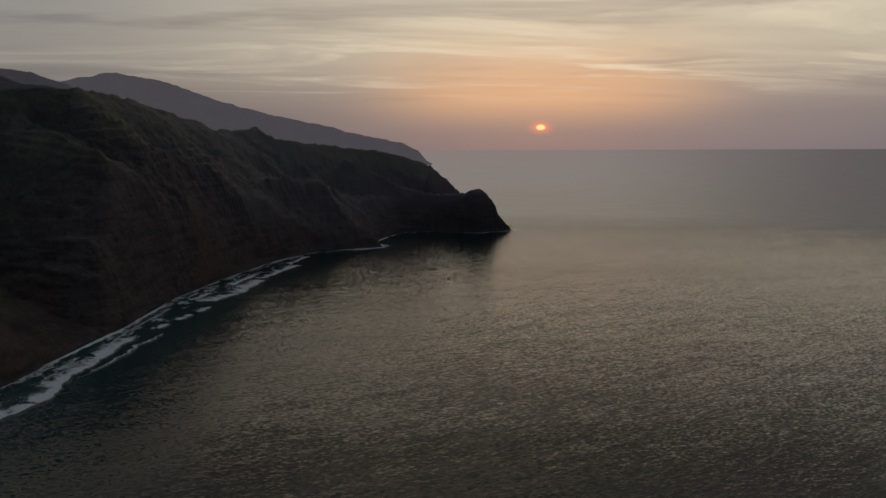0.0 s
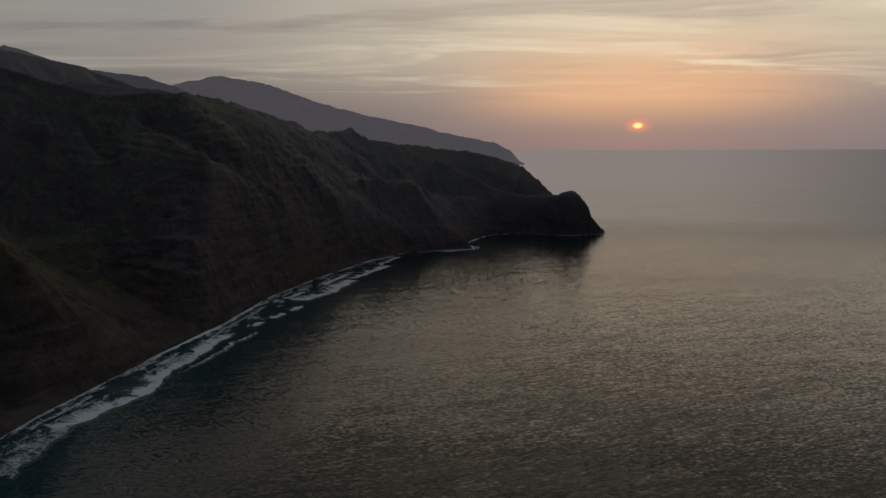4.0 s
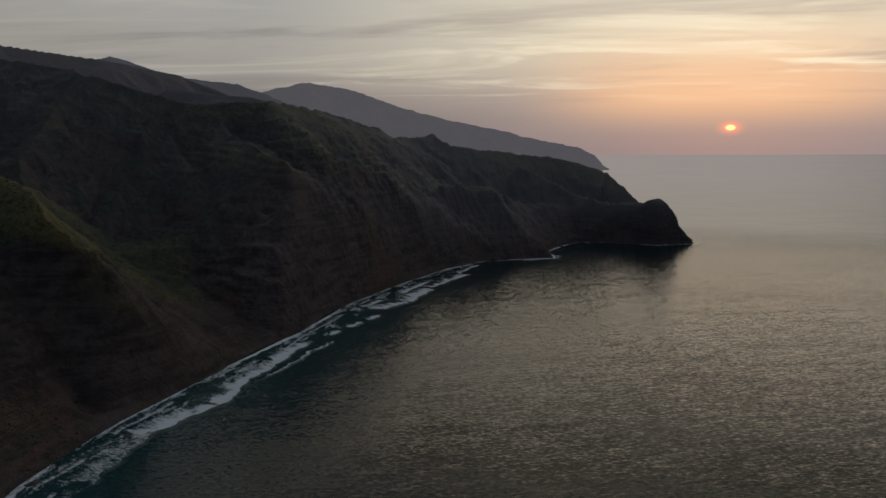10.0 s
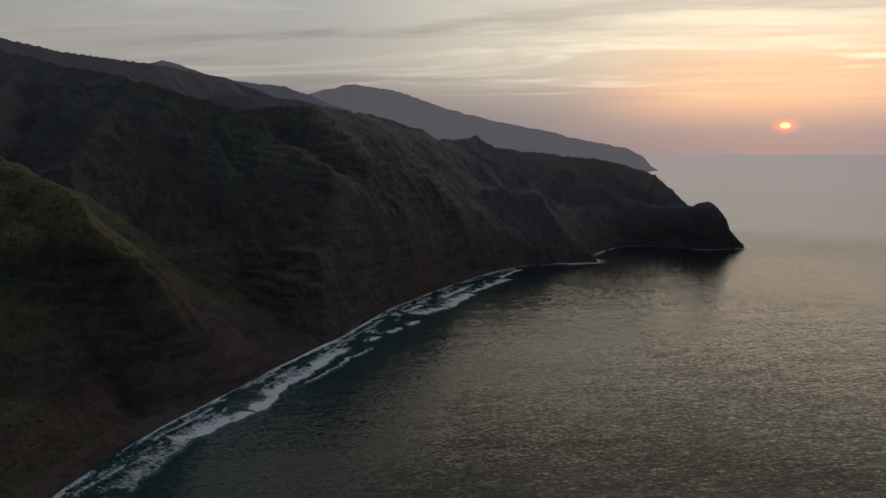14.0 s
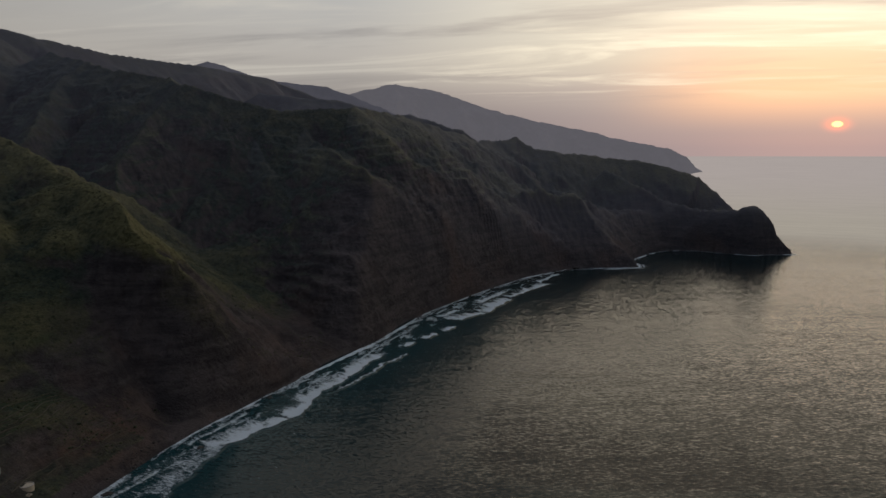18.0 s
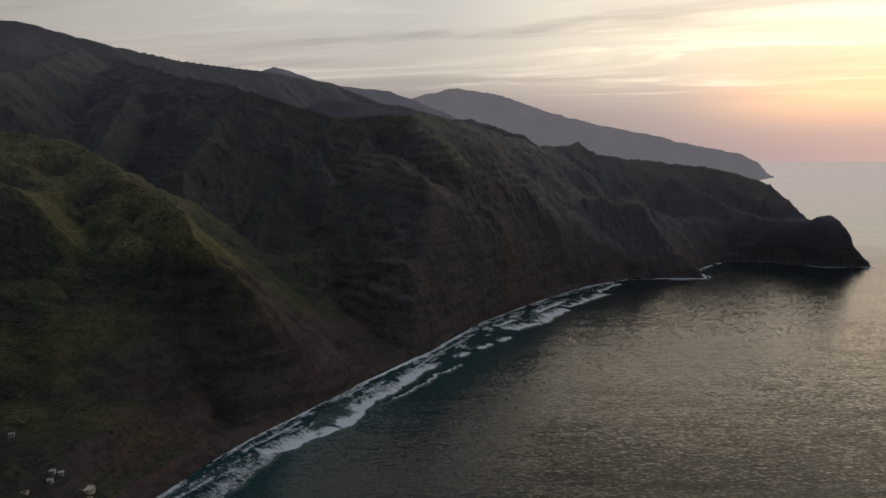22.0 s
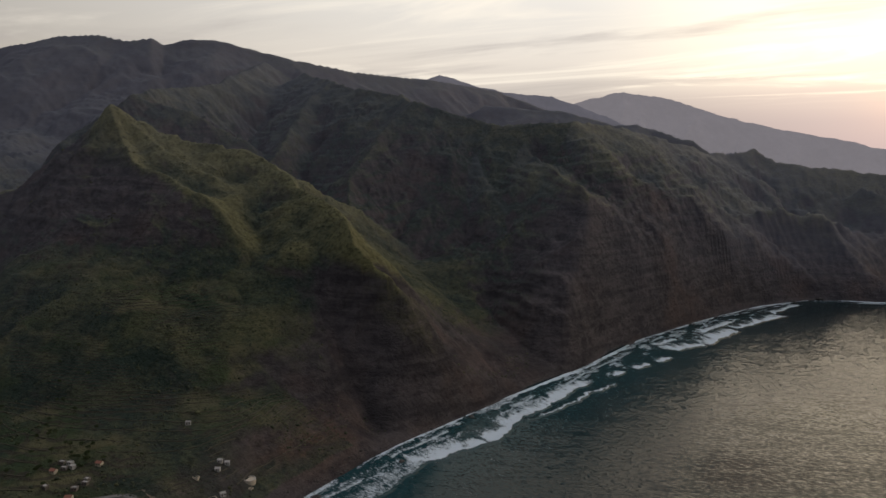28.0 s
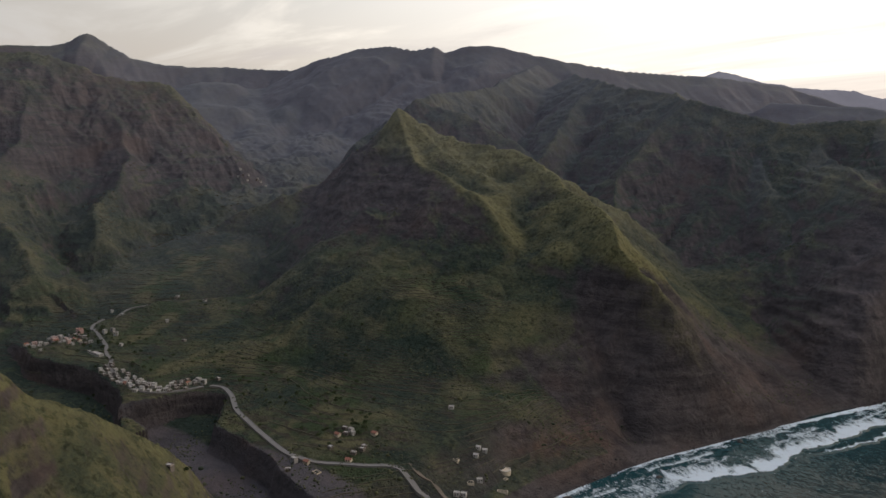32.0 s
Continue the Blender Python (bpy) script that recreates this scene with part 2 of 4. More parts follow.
# far out the haze of the evening is painted in: a glow takes the colour of the water over
m, graph, place = material("hazy_sea_water")
hazy_sea_water = m
shallow = graph.add("ShaderNodeAttribute", attribute_name="shallow").outputs["Fac"]
gusts = graph.noise(graph.add("ShaderNodeMapping", {"Vector": place, "Scale": (0.0013, 0.0035, 1)}).outputs[0], 1.0, 4, 0.55)
spot = graph.add("ShaderNodeSeparateXYZ", {0: place})
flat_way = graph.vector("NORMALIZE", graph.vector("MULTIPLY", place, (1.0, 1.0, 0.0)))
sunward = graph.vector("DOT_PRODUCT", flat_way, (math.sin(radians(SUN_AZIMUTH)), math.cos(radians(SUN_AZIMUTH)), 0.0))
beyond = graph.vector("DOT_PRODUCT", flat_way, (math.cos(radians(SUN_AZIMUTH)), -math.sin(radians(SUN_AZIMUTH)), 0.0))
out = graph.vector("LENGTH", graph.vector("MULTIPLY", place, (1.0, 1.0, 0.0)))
# the painted haze is brighter towards the sun and duller to seaward
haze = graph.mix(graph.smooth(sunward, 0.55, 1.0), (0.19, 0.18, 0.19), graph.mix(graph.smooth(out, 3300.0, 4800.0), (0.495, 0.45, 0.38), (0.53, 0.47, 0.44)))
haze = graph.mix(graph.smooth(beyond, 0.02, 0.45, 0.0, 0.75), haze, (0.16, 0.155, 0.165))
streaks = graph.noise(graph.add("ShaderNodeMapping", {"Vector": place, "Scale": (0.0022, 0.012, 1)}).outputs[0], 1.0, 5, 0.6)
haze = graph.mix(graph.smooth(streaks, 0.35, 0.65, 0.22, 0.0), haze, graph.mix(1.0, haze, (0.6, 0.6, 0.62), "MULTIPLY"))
water = graph.add("ShaderNodeBsdfPrincipled", {"Base Color": graph.mix(shallow, DEEP, SHALLOW), "Roughness": graph.smooth(gusts, 0.3, 0.7, 0.08, 0.17), "IOR": 1.333, "Specular IOR Level": 0.30, "Normal": water_waves(graph, place)})
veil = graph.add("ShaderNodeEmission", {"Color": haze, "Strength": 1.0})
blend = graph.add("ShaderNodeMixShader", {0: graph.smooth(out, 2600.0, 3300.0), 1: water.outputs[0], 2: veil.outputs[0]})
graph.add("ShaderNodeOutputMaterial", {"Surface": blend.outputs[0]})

# ---- the land: crests with slopes on both sides, cut by gullies, floors and the sea ----
def ease(value, low, high):
    t = np.clip((value - low) / (high - low), 0, 1)
    return t * t * (3 - 2 * t)


def lattice(ix, iy, seed):
    h = (ix * 374761393 + iy * 668265263 + seed * 974634777) & 0xFFFFFFFF
    h = ((h ^ (h >> 13)) * 1274126177) & 0xFFFFFFFF
    return ((h ^ (h >> 16)) & 0xFFFF) / 32767.5 - 1.0


def grain(x, y, seed=0):
    """Smooth noise from -1 to 1 with one bump a unit."""
    fx, fy = np.floor(x), np.floor(y)
    ix, iy, u, v = fx.astype(np.int64), fy.astype(np.int64), x - fx, y - fy
    u, v = u * u * u * (u * (6 * u - 15) + 10), v * v * v * (v * (6 * v - 15) + 10)
    a = lattice(ix, iy, seed) * (1 - u) + lattice(ix + 1, iy, seed) * u
    b = lattice(ix, iy + 1, seed) * (1 - u) + lattice(ix + 1, iy + 1, seed) * u
    return a * (1 - v) + b * v


def rough(x, y, size, octaves=5, gain=0.5, seed=0):
    total, weight = 0.0, 1.0
    for n in range(octaves):
        total, weight = total + weight * grain(x / size + 17.3 * n, y / size - 9.1 * n, seed + n), weight * gain
        size *= 0.49
    return total


def ridged(x, y, size, octaves=4, gain=0.5, seed=0):
    total, weight = 0.0, 1.0
    for n in range(octaves):
        total, weight = total + weight * (1 - 2 * np.abs(grain(x / size + 5.7 * n, y / size + 3.3 * n, seed + n))), weight * gain
        size *= 0.48
    return total


def along(x, y, line):
    """Distance to a line of places in plan, the way along it, the third coordinate there, and the side (1: left, -1: right, between them off the ends)."""
    best, way_on, third, side, run = np.full(x.shape, 1e9), np.zeros(x.shape), np.zeros(x.shape), np.ones(x.shape), 0.0
    for (ax, ay, az), (bx, by, bz) in zip(line, line[1:]):
        dx, dy = bx - ax, by - ay
        size = math.hypot(dx, dy)
        t = np.clip(((x - ax) * dx + (y - ay) * dy) / size**2, 0, 1)
        d = np.hypot(x - ax - t * dx, y - ay - t * dy)
        closer = d < best
        best = np.where(closer, d, best)
        way_on = np.where(closer, run + t * size, way_on)
        third = np.where(closer, az + t * (bz - az), third)
        side = np.where(closer, np.clip(1.3 * (dx * (y - ay) - dy * (x - ax)) / (size * np.maximum(d, 1e-3)), -1, 1), side)
        run += size
    return best, way_on, third, side


# the shore, from south of the river mouth to the cape and round it
SHORE = [(-300, -4900), (-320, -1500), (-240, -400), (-220, 100), (-265, 260), (-365, 350), (-470, 398), (-490, 425), (-462, 452), (-440, 500), (-442, 570), (-455, 645), (-450, 760),
         (-436, 850), (-413, 962), (-380, 1105), (-345, 1260), (-322, 1400), (-308, 1490), (-245, 1690), (-145, 1935), (-40, 2080), (60, 2118), (148, 2140), (160, 2178),
         (138, 2250), (165, 2330), (215, 2440), (268, 2508), (353, 2520), (440, 2480), (524, 2450), (600, 2478), (662, 2498), (640, 2560),
         (610, 2660), (650, 2800), (600, 2960), (330, 3150), (0, 3450), (-250, 3900), (-400, 4900)]
# crests: line of x, y, z; slope on the left and on the right; region; gully size; gully depth
CRESTS = [
    ("coastal_headland", [(610, 2790, 35), (500, 2830, 134), (412, 2890, 230), (290, 2910, 274), (90, 2920, 303), (-130, 2850, 325), (-215, 2870, 345), (-290, 2880, 384),
                          (-350, 2800, 368), (-400, 2640, 370), (-530, 2310, 424), (-575, 2000, 446), (-610, 1900, 446)], 0.75, 0.95, 130, 7),
    ("coastal_headland", [(662, 2500, 4), (636, 2505, 26), (604, 2510, 62), (596, 2510, 92), (580, 2512, 118), (562, 2512, 141), (542, 2512, 152), (518, 2512, 155), (496, 2515, 152), (482, 2520, 140), (380, 2580, 135), (250, 2640, 160), (60, 2750, 260)], 1.1, 1.3, 50, 5),
    ("inner_ridge", [(-610, 1900, 446), (-780, 1830, 440), (-900, 1820, 470), (-1030, 1800, 505), (-1200, 1950, 545), (-1420, 2010, 580), (-1590, 2110, 617), (-1900, 2350, 690)], 0.7, 0.8, 150, 20),
    ("coastal_headland", [(-730, 1990, 440), (-824, 1912, 443), (-630, 1724, 351), (-520, 1605, 313), (-456, 1538, 298), (-400, 1482, 262)], 0.75, 0.85, 90, 7),
    ("coastal_headland", [(-1093, 1902, 508), (-959, 1842, 445), (-839, 1748, 380), (-722, 1628, 283), (-631, 1516, 194), (-540, 1408, 110)], 0.8, 0.8, 90, 9),
    ("green_peak", [(-1282, 1030, 462), (-1219, 993, 396), (-1113, 967, 348), (-1009, 938, 316), (-911, 923, 288), (-838, 906, 255), (-764, 897, 208), (-708, 887, 179), (-643, 859, 131), (-590, 825, 81), (-548, 796, 48), (-500, 775, 20)], 0.40, 0.66, 75, 7),
    ("green_peak", [(-1282, 1030, 462), (-1177, 1096, 405), (-1137, 1112, 386), (-1016, 1153, 371), (-975, 1144, 352), (-842, 1096, 313), (-707, 1027, 278), (-600, 935, 240), (-528, 930, 238), (-478, 945, 212), (-450, 950, 165)], 1.0, 0.55, 75, 6),
    ("green_peak", [(-1282, 1030, 462), (-1180, 1045, 385), (-1060, 1040, 345), (-990, 1030, 318)], 0.45, 0.45, 60, 4),
    ("green_peak", [(-975, 1144, 352), (-912, 1101, 310), (-838, 1060, 280), (-760, 1000, 250)], 0.6, 0.6, 60, 4),
    ("green_peak", [(-1282, 1030, 462), (-1340, 990, 400), (-1400, 960, 345), (-1467, 923, 290), (-1593, 778, 222), (-1640, 700, 165)], 0.75, 0.9, 80, 16),
    ("inner_ridge", [(-2163, 2400, 760), (-1960, 1900, 610), (-1900, 1650, 572), (-1815, 1486, 537), (-1640, 1546, 480), (-1480, 1600, 400)], 0.8, 0.8, 130, 25),
    ("inner_ridge", [(-1590, 2110, 617), (-1500, 1900, 540), (-1400, 1700, 440), (-1300, 1500, 340)], 0.75, 0.75, 120, 25),
    ("inner_ridge", [(-1030, 1800, 505), (-1060, 1650, 420), (-1000, 1450, 310), (-900, 1320, 230)], 0.75, 0.75, 100, 20),
    ("rock_massif", [(-2250, 845, 575), (-2330, 700, 590), (-2439, 547, 655), (-2600, 350, 690), (-2700, -200, 720), (-2600, -900, 700)], 0.7, 1.3, 160, 20),
    ("rock_massif", [(-2330, 700, 580), (-1960, 640, 360), (-1822, 563, 284), (-1640, 470, 190)], 0.8, 0.8, 120, 20),
    ("rock_massif", [(-2439, 547, 640), (-1900, 330, 300), (-1667, 304, 214), (-1452, 340, 150)], 0.7, 0.7, 110, 18),
    ("near_spur", [(-900, -300, 420), (-640, 40, 320), (-500, 150, 244)], 1.5, 1.1, 70, 2),
    ("near_spur", [(-500, 150, 244), (-502, 187, 202), (-509, 206, 186), (-519, 249, 146), (-530, 290, 104), (-545, 330, 50)], 0.8, 0.75, 70, 2),
    ("mountain_rim", [(-4400, -600, 930), (-4300, 300, 900), (-4225, 820, 915), (-4200, 975, 938), (-4169, 1068, 1002), (-4110, 1150, 935), (-4019, 1249, 873), (-3975, 1395, 840), (-3864, 1697, 845), (-3531, 1939, 816), (-3212, 1900, 830),
                      (-2942, 1964, 868), (-2770, 2042, 870), (-2669, 2098, 842), (-2566, 2149, 852), (-2540, 2185, 832), (-2468, 2268, 862), (-2391, 2353, 858), (-2163, 2574, 784),
                      (-2031, 2811, 750), (-1831, 3187, 737), (-1641, 3628, 704), (-1415, 3726, 610), (-1000, 3900, 470), (-600, 4100, 300)], 0.62, 0.72, 260, 18),
    ("mountain_rim", [(-1511, 3189, 600), (-1150, 3291, 565), (-987, 3294, 519), (-921, 3293, 497), (-806, 3294, 500), (-736, 3312, 474), (-631, 3284, 433), (-574, 3295, 426), (-474, 3262, 363)], 0.6, 0.6, 150, 12),
]
# the stream, from the mouth up the valley: x, y, z of its bed
STREAM = [(-485, 424, 0), (-560, 422, 3), (-635, 403, 6), (-696, 379, 8), (-793, 365, 10), (-850, 352, 13), (-909, 318, 17), (-1000, 300, 21), (-1095, 270, 26), (-1180, 235, 32), (-1300, 215, 46), (-1420, 290, 70),
          (-1550, 420, 108), (-1700, 600, 160), (-1900, 800, 235), (-2200, 1020, 318), (-2500, 1250, 400), (-3000, 1500, 560), (-3500, 1700, 700)]

# the edge of the village terrace over the gorge, from the upper village to the mouth; the terrace lies on its left
EDGE = [(-1860, 850), (-1670, 640), (-1525, 455), (-1405, 325), (-1310, 258), (-1150, 266), (-1084, 300), (-1040, 326), (-999, 329), (-940, 331), (-878, 316), (-888, 356), (-892, 395), (-882, 430), (-856, 442), (-815, 418), (-776, 392), (-728, 403), (-670, 409), (-612, 404), (-565, 402), (-515, 425), (-480, 450)]
# ravines that cut into the slopes: x, y, z of the bed, steepness of their sides
RAVINES = [([(-757, 985, 250), (-678, 935, 212), (-649, 900, 172), (-614, 870, 125), (-572, 847, 80), (-521, 832, 40), (-460, 815, 8)], 1.1),
           ([(-962, 1309, 290), (-722, 1202, 190), (-594, 1153, 122), (-501, 1124, 56), (-425, 1100, 8)], 0.8)]


def land(x, y, region=False):
    """Height of the land at places in plan; with region, also the number of the crest or floor that shapes it."""
    calm = np.clip((np.hypot(x - 570, y - 2512) - 110) / 160, 0.1, 1)
    distant = np.clip((np.hypot(x - 20, y - 80) - 2500) / 700, 0, 1)
    wx = x + 14 * calm * rough(x, y, 160, 3, seed=40)
    wy = y + 14 * calm * rough(x, y, 160, 3, seed=50)
    ripple = 30 * rough(x, y, 130, 4, 0.55, 21) + 70 * rough(x, y, 420, 2, 0.5, 24)
    heights, gaps = [], []
    for n, (_, line, left, right, size, depth) in enumerate(CRESTS):
        d, s, z, side = along(wx, wy, line)
        slope = 0.5 * (left + right) + 0.5 * (left - right) * side
        lean = s + 0.3 * d + 1000 * np.sign(side) + ripple
        spur = np.abs(grain(lean / (2.4 * size), d / (9 * size) + 7 * n, 60 + n)) * 2.0
        gully = np.abs(grain(lean / size, d / (5 * size) + 3 * n, 61 + n)) * 2.0
        rill = np.abs(grain(lean / (0.36 * size), d / (2.5 * size) + 5 * n, 62 + n)) * 2.0
        # valleys lie where the noise passes through nought
        cut = 2.2 * (1 - np.sqrt(np.minimum(spur, 1))) * np.clip(d / 260, 0, 1) + 0.9 * (1 - np.sqrt(np.minimum(gully, 1))) * np.clip(d / 110, 0, 1) + (0.45 if n == 5 else 0.09) * (1 - np.minimum(rill, 1)) * np.clip(d / 50, 0, 1) * (1 - distant)
        # steeper round the pointed summit
        fall = d * (1 + 1.3 * np.exp(-s / 130)) if line[0] == (-1282, 1030, 462) else d
        # the seaward nose breaks off in a cliff
        fall = fall * (1 + 2.2 * ease(s, 700, 820)) if line[-1] == (-450, 950, 165) else fall
        gaps.append(d)
        heights.append(z - slope * fall * (1 + 0.10 * grain(s / 300, d / 300 + n, 90)) - depth * cut)
    d, s, z, side = along(wx, wy, STREAM)
    # away from the bed the valley floor takes its height from all the reaches of the stream near by
    weight = [1 / ((x - px) ** 2 + (y - py) ** 2 + 3600.0) ** 2 for px, py, _ in STREAM]
    z = z + ease(d, 25, 110) * (sum(w * p[2] for w, p in zip(weight, STREAM)) / sum(weight) - z)
    d_edge, _, _, side_edge = along(x, y, [(*p, 0) for p in EDGE])
    over_edge = d_edge * side_edge + 3.0 * rough(x, y, 24, 3, 0.5, 33)
    scarp = 31 * np.clip((over_edge + 5) / 9, 0, 1) * np.clip(s / 70, 0, 1) * np.clip((900 - s) / 200, 0.15, 1)
    heights.append(z + scarp + 0.12 * np.maximum(np.where(over_edge > 0, np.minimum(d, d_edge + 40), d) - 30, 0) - 0.3 * np.maximum(d - 260, 0))
    stack = np.stack(heights)
    gaps.append(0 * d + 200)
    top = stack.max(0)
    share = np.exp((stack - top) / 14)
    share /= share.sum(0)
    from_crest = (share * np.stack(gaps)).sum(0)
    h = top + 5 * np.log(np.exp((stack - top) / 5).sum(0))
    for line, flank in RAVINES:
        d, _, z, _ = along(wx, wy, line)
        bed = z + flank * np.maximum(d - 5, 0) + 3 * rough(x, y, 30, 2, 0.5, 34)
        h = -7 * np.log(np.exp(-np.clip(h, -50, 2000) / 7) + np.exp(-np.clip(bed, -50, 2000) / 7))
    peaked = share[[n for n, crest in enumerate(CRESTS) if crest[0] in ("green_peak", "near_spur")] + [len(CRESTS)]].sum(0)
    # the sea cliff
    d_shore, s_shore, _, _ = along(x, y, [(*p, 0) for p in SHORE])
    inside = np.zeros(x.shape, bool)
    ring = SHORE + [(-9000, 4900), (-9000, -4900)]
    for (ax, ay), (bx, by) in zip(ring, ring[1:] + ring[:1]):
        if ay != by:
            inside ^= ((ay > y) != (by > y)) & (x < (bx - ax) * (y - ay) / (by - ay) + ax)
    d_in = np.where(inside, d_shore, -d_shore)
    h = np.maximum(h, np.minimum(4 + np.interp(y, [1300, 1900], [0.30, 1.0]) * d_in, np.interp(y, [1300, 2000, 2300, 2450], [120, 210, 170, 110])) * np.clip((along(x, y, STREAM)[0] - 150) / 300, 0, 1))
    steep = np.interp(y, [300, 400, 600, 760, 850, 930, 1020, 1090, 1250, 1450, 1900, 2080], [3.0, 1.6, 1.2, 0.8, 1.4, 2.9, 2.2, 1.3, 1.8, 2.5, 2.1, 1.6]) * (1 + 0.2 * rough(s_shore, 0 * s_shore, 220, 2, seed=77))
    bold = np.clip((y - 2380) / 60, 0, 1) + 0.5 * np.clip((y - 2080) / 60, 0, 1) * np.clip((2420 - y) / 60, 0, 1)
    steep, beach = steep + 2.6 * bold, (10 + 8 * grain(s_shore / 150, 0 * s_shore, 78)) * (1 - 0.8 * np.minimum(bold, 1))
    cliff = np.where(d_in < beach, 0.16 * d_in, 0.16 * beach + steep * (d_in - beach))
    cliff = cliff + np.clip(d_in / 60, 0, 1) * (4 * ridged(s_shore + 1.3 * ripple, 0.9 * d_in + 0.7 * ripple, 75, 4, 0.5, 79) + 22 * rough(x, y, 190, 3, 0.5, 80))
    on_cliff = np.clip((h - cliff) / 40, 0, 1) * (1 - np.minimum(bold, 1))
    scale = 6.0 + 7.0 * np.clip(d_in / 60, 0, 1) * (1 - np.minimum(bold, 1))
    h = -scale * np.log(np.exp(-np.clip(h, -50, 2000) / scale) + np.exp(-np.clip(cliff, -50, 2000) / scale))
    h = np.where(d_in < 8, np.minimum(h, 0.16 * d_in), h)
    crag = np.clip(d_in / 40, 0, 1) * np.clip((h - 15) / 60, 0.1, 1) * np.clip(from_crest / 90, 0.5, 1) * (1 - 0.8 * distant) * calm * (1 - 0.6 * on_cliff) * (1 - peaked * (1 - np.clip((h - 130) / 120, 0.25, 1)))
    h = h + crag * (10.0 * ridged(x, y, 110, 5, 0.58, 5) + 3.2 * rough(x, y, 22, 3, 0.5, 11)) + np.clip(d_in / 150, 0, 1) * np.clip((from_crest - 25) / 160, 0, 1) * np.clip((h - 60) / 120, 0, 1) * 20 * ridged(x, y, 300, 3, 0.55, 6) * (1 - 0.75 * peaked)
    # ledges of harder lava beds
    bed = h / 19 + 1.2 * rough(x, y, 400, 3, 0.5, 15)
    part_way = bed - np.floor(bed)
    h = h + crag * (1 + 1.6 * on_cliff) * 9.5 * (np.clip((part_way - 0.35) / 0.3, 0, 1) - part_way) * np.clip(0.5 + 1.2 * rough(x, y, 120, 3, 0.5, 16), 0, 1)
    return (h, stack.argmax(0), d_in) if region else h


def mesh_object(name, verts, faces, mat, parent=None, label=""):
    mesh = bpy.data.meshes.new(name)
    verts, faces = np.asarray(verts, np.float32), np.asarray(faces, np.int32)
    mesh.vertices.add(len(verts))
    mesh.vertices.foreach_set("co", verts.ravel())
    k = faces.shape[1]
    mesh.loops.add(faces.size)
    mesh.loops.foreach_set("vertex_index", faces.ravel())
    mesh.polygons.add(len(faces))
    mesh.polygons.foreach_set("loop_start", np.arange(0, faces.size, k, dtype=np.int32))
    mesh.polygons.foreach_set("use_smooth", np.ones(len(faces), bool))
    mesh.update(calc_edges=True)
    mesh.materials.append(mat)
    ob = new(name, mesh)
    if parent:
        ob.parent = parent
    return tagged(ob, label)


def grid_faces(rows, columns):
    n = np.arange(rows * columns).reshape(rows, columns)
    return np.stack([n[:-1, :-1], n[1:, :-1], n[1:, 1:], n[:-1, 1:]], -1).reshape(-1, 4)


def attribute(ob, name, values):
    ob.data.attributes.new(name, "FLOAT", "POINT").data.foreach_set("value", np.asarray(values, np.float32).ravel())


def rings(centre, turns, radii):
    a, r = np.meshgrid(np.radians(turns), radii)
    return centre[0] - np.sin(a) * r, centre[1] + np.cos(a) * r


def blurred(values, reach):
    """Mean over a square of the grid."""
    for axis in (0, 1):
        pad = [(reach, reach) if axis == k else (0, 0) for k in range(2)]
        run = np.cumsum(np.pad(values, pad, mode="edge"), axis=axis)
        ahead_of = np.take(run, np.arange(2 * reach, run.shape[axis]), axis=axis)
        back_of = np.concatenate([np.zeros_like(np.take(run, [0], axis=axis)), np.take(run, np.arange(0, run.shape[axis] - 2 * reach - 1), axis=axis)], axis=axis)
        values = (ahead_of - back_of) / (2 * reach + 1)
    return values


turns = np.concatenate([np.arange(-20, 90, 0.11), np.arange(90, 200, 1.2)])
radii = 330 * np.exp(np.arange(0, 2.69, 0.0046))
gx, gy = rings((20, 80), turns, radii)
gz, shaped_by, d_in = land(gx, gy, True)
# plants: more on gentle ground, on the tops and in the valley than on the sea cliffs
run_x, run_y = np.gradient(gz, axis=1) / np.maximum(np.hypot(np.gradient(gx, axis=1), np.gradient(gy, axis=1)), 0.1), np.gradient(gz, axis=0) / np.maximum(np.hypot(np.gradient(gx, axis=0), np.gradient(gy, axis=0)), 0.1)
incline = np.hypot(run_x, run_y)
LUSH = {"coastal_headland": 0.52, "rock_massif": 0.2, "inner_ridge": 0.48, "green_peak": 0.40, "near_spur": 0.6, "mountain_rim": 0.1, "valley_ground": 0.4}
lush = np.array([LUSH[crest[0]] for crest in CRESTS] + [LUSH["valley_ground"]])[shaped_by]
plants = np.clip(0.70 + lush - 0.60 * incline, 0, 1) * np.clip((d_in - 60) / 200, np.where(lush == 0.6, 1.0, np.where((gy < 760) & (d_in > 25), 0.75, 0.1)), 1)
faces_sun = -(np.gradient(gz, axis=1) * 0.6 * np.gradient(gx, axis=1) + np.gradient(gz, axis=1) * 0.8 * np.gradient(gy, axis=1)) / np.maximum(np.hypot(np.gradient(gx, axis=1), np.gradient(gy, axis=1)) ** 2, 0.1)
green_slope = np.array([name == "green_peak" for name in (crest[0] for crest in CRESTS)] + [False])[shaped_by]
# light put into the cover: greener towards the sun, bare and dark away from it
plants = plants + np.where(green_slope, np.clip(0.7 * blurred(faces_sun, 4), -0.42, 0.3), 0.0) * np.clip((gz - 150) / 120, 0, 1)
plants = np.clip(plants + 0.16 * rough(gx, gy, 240, 4, seed=31), 0, 1)


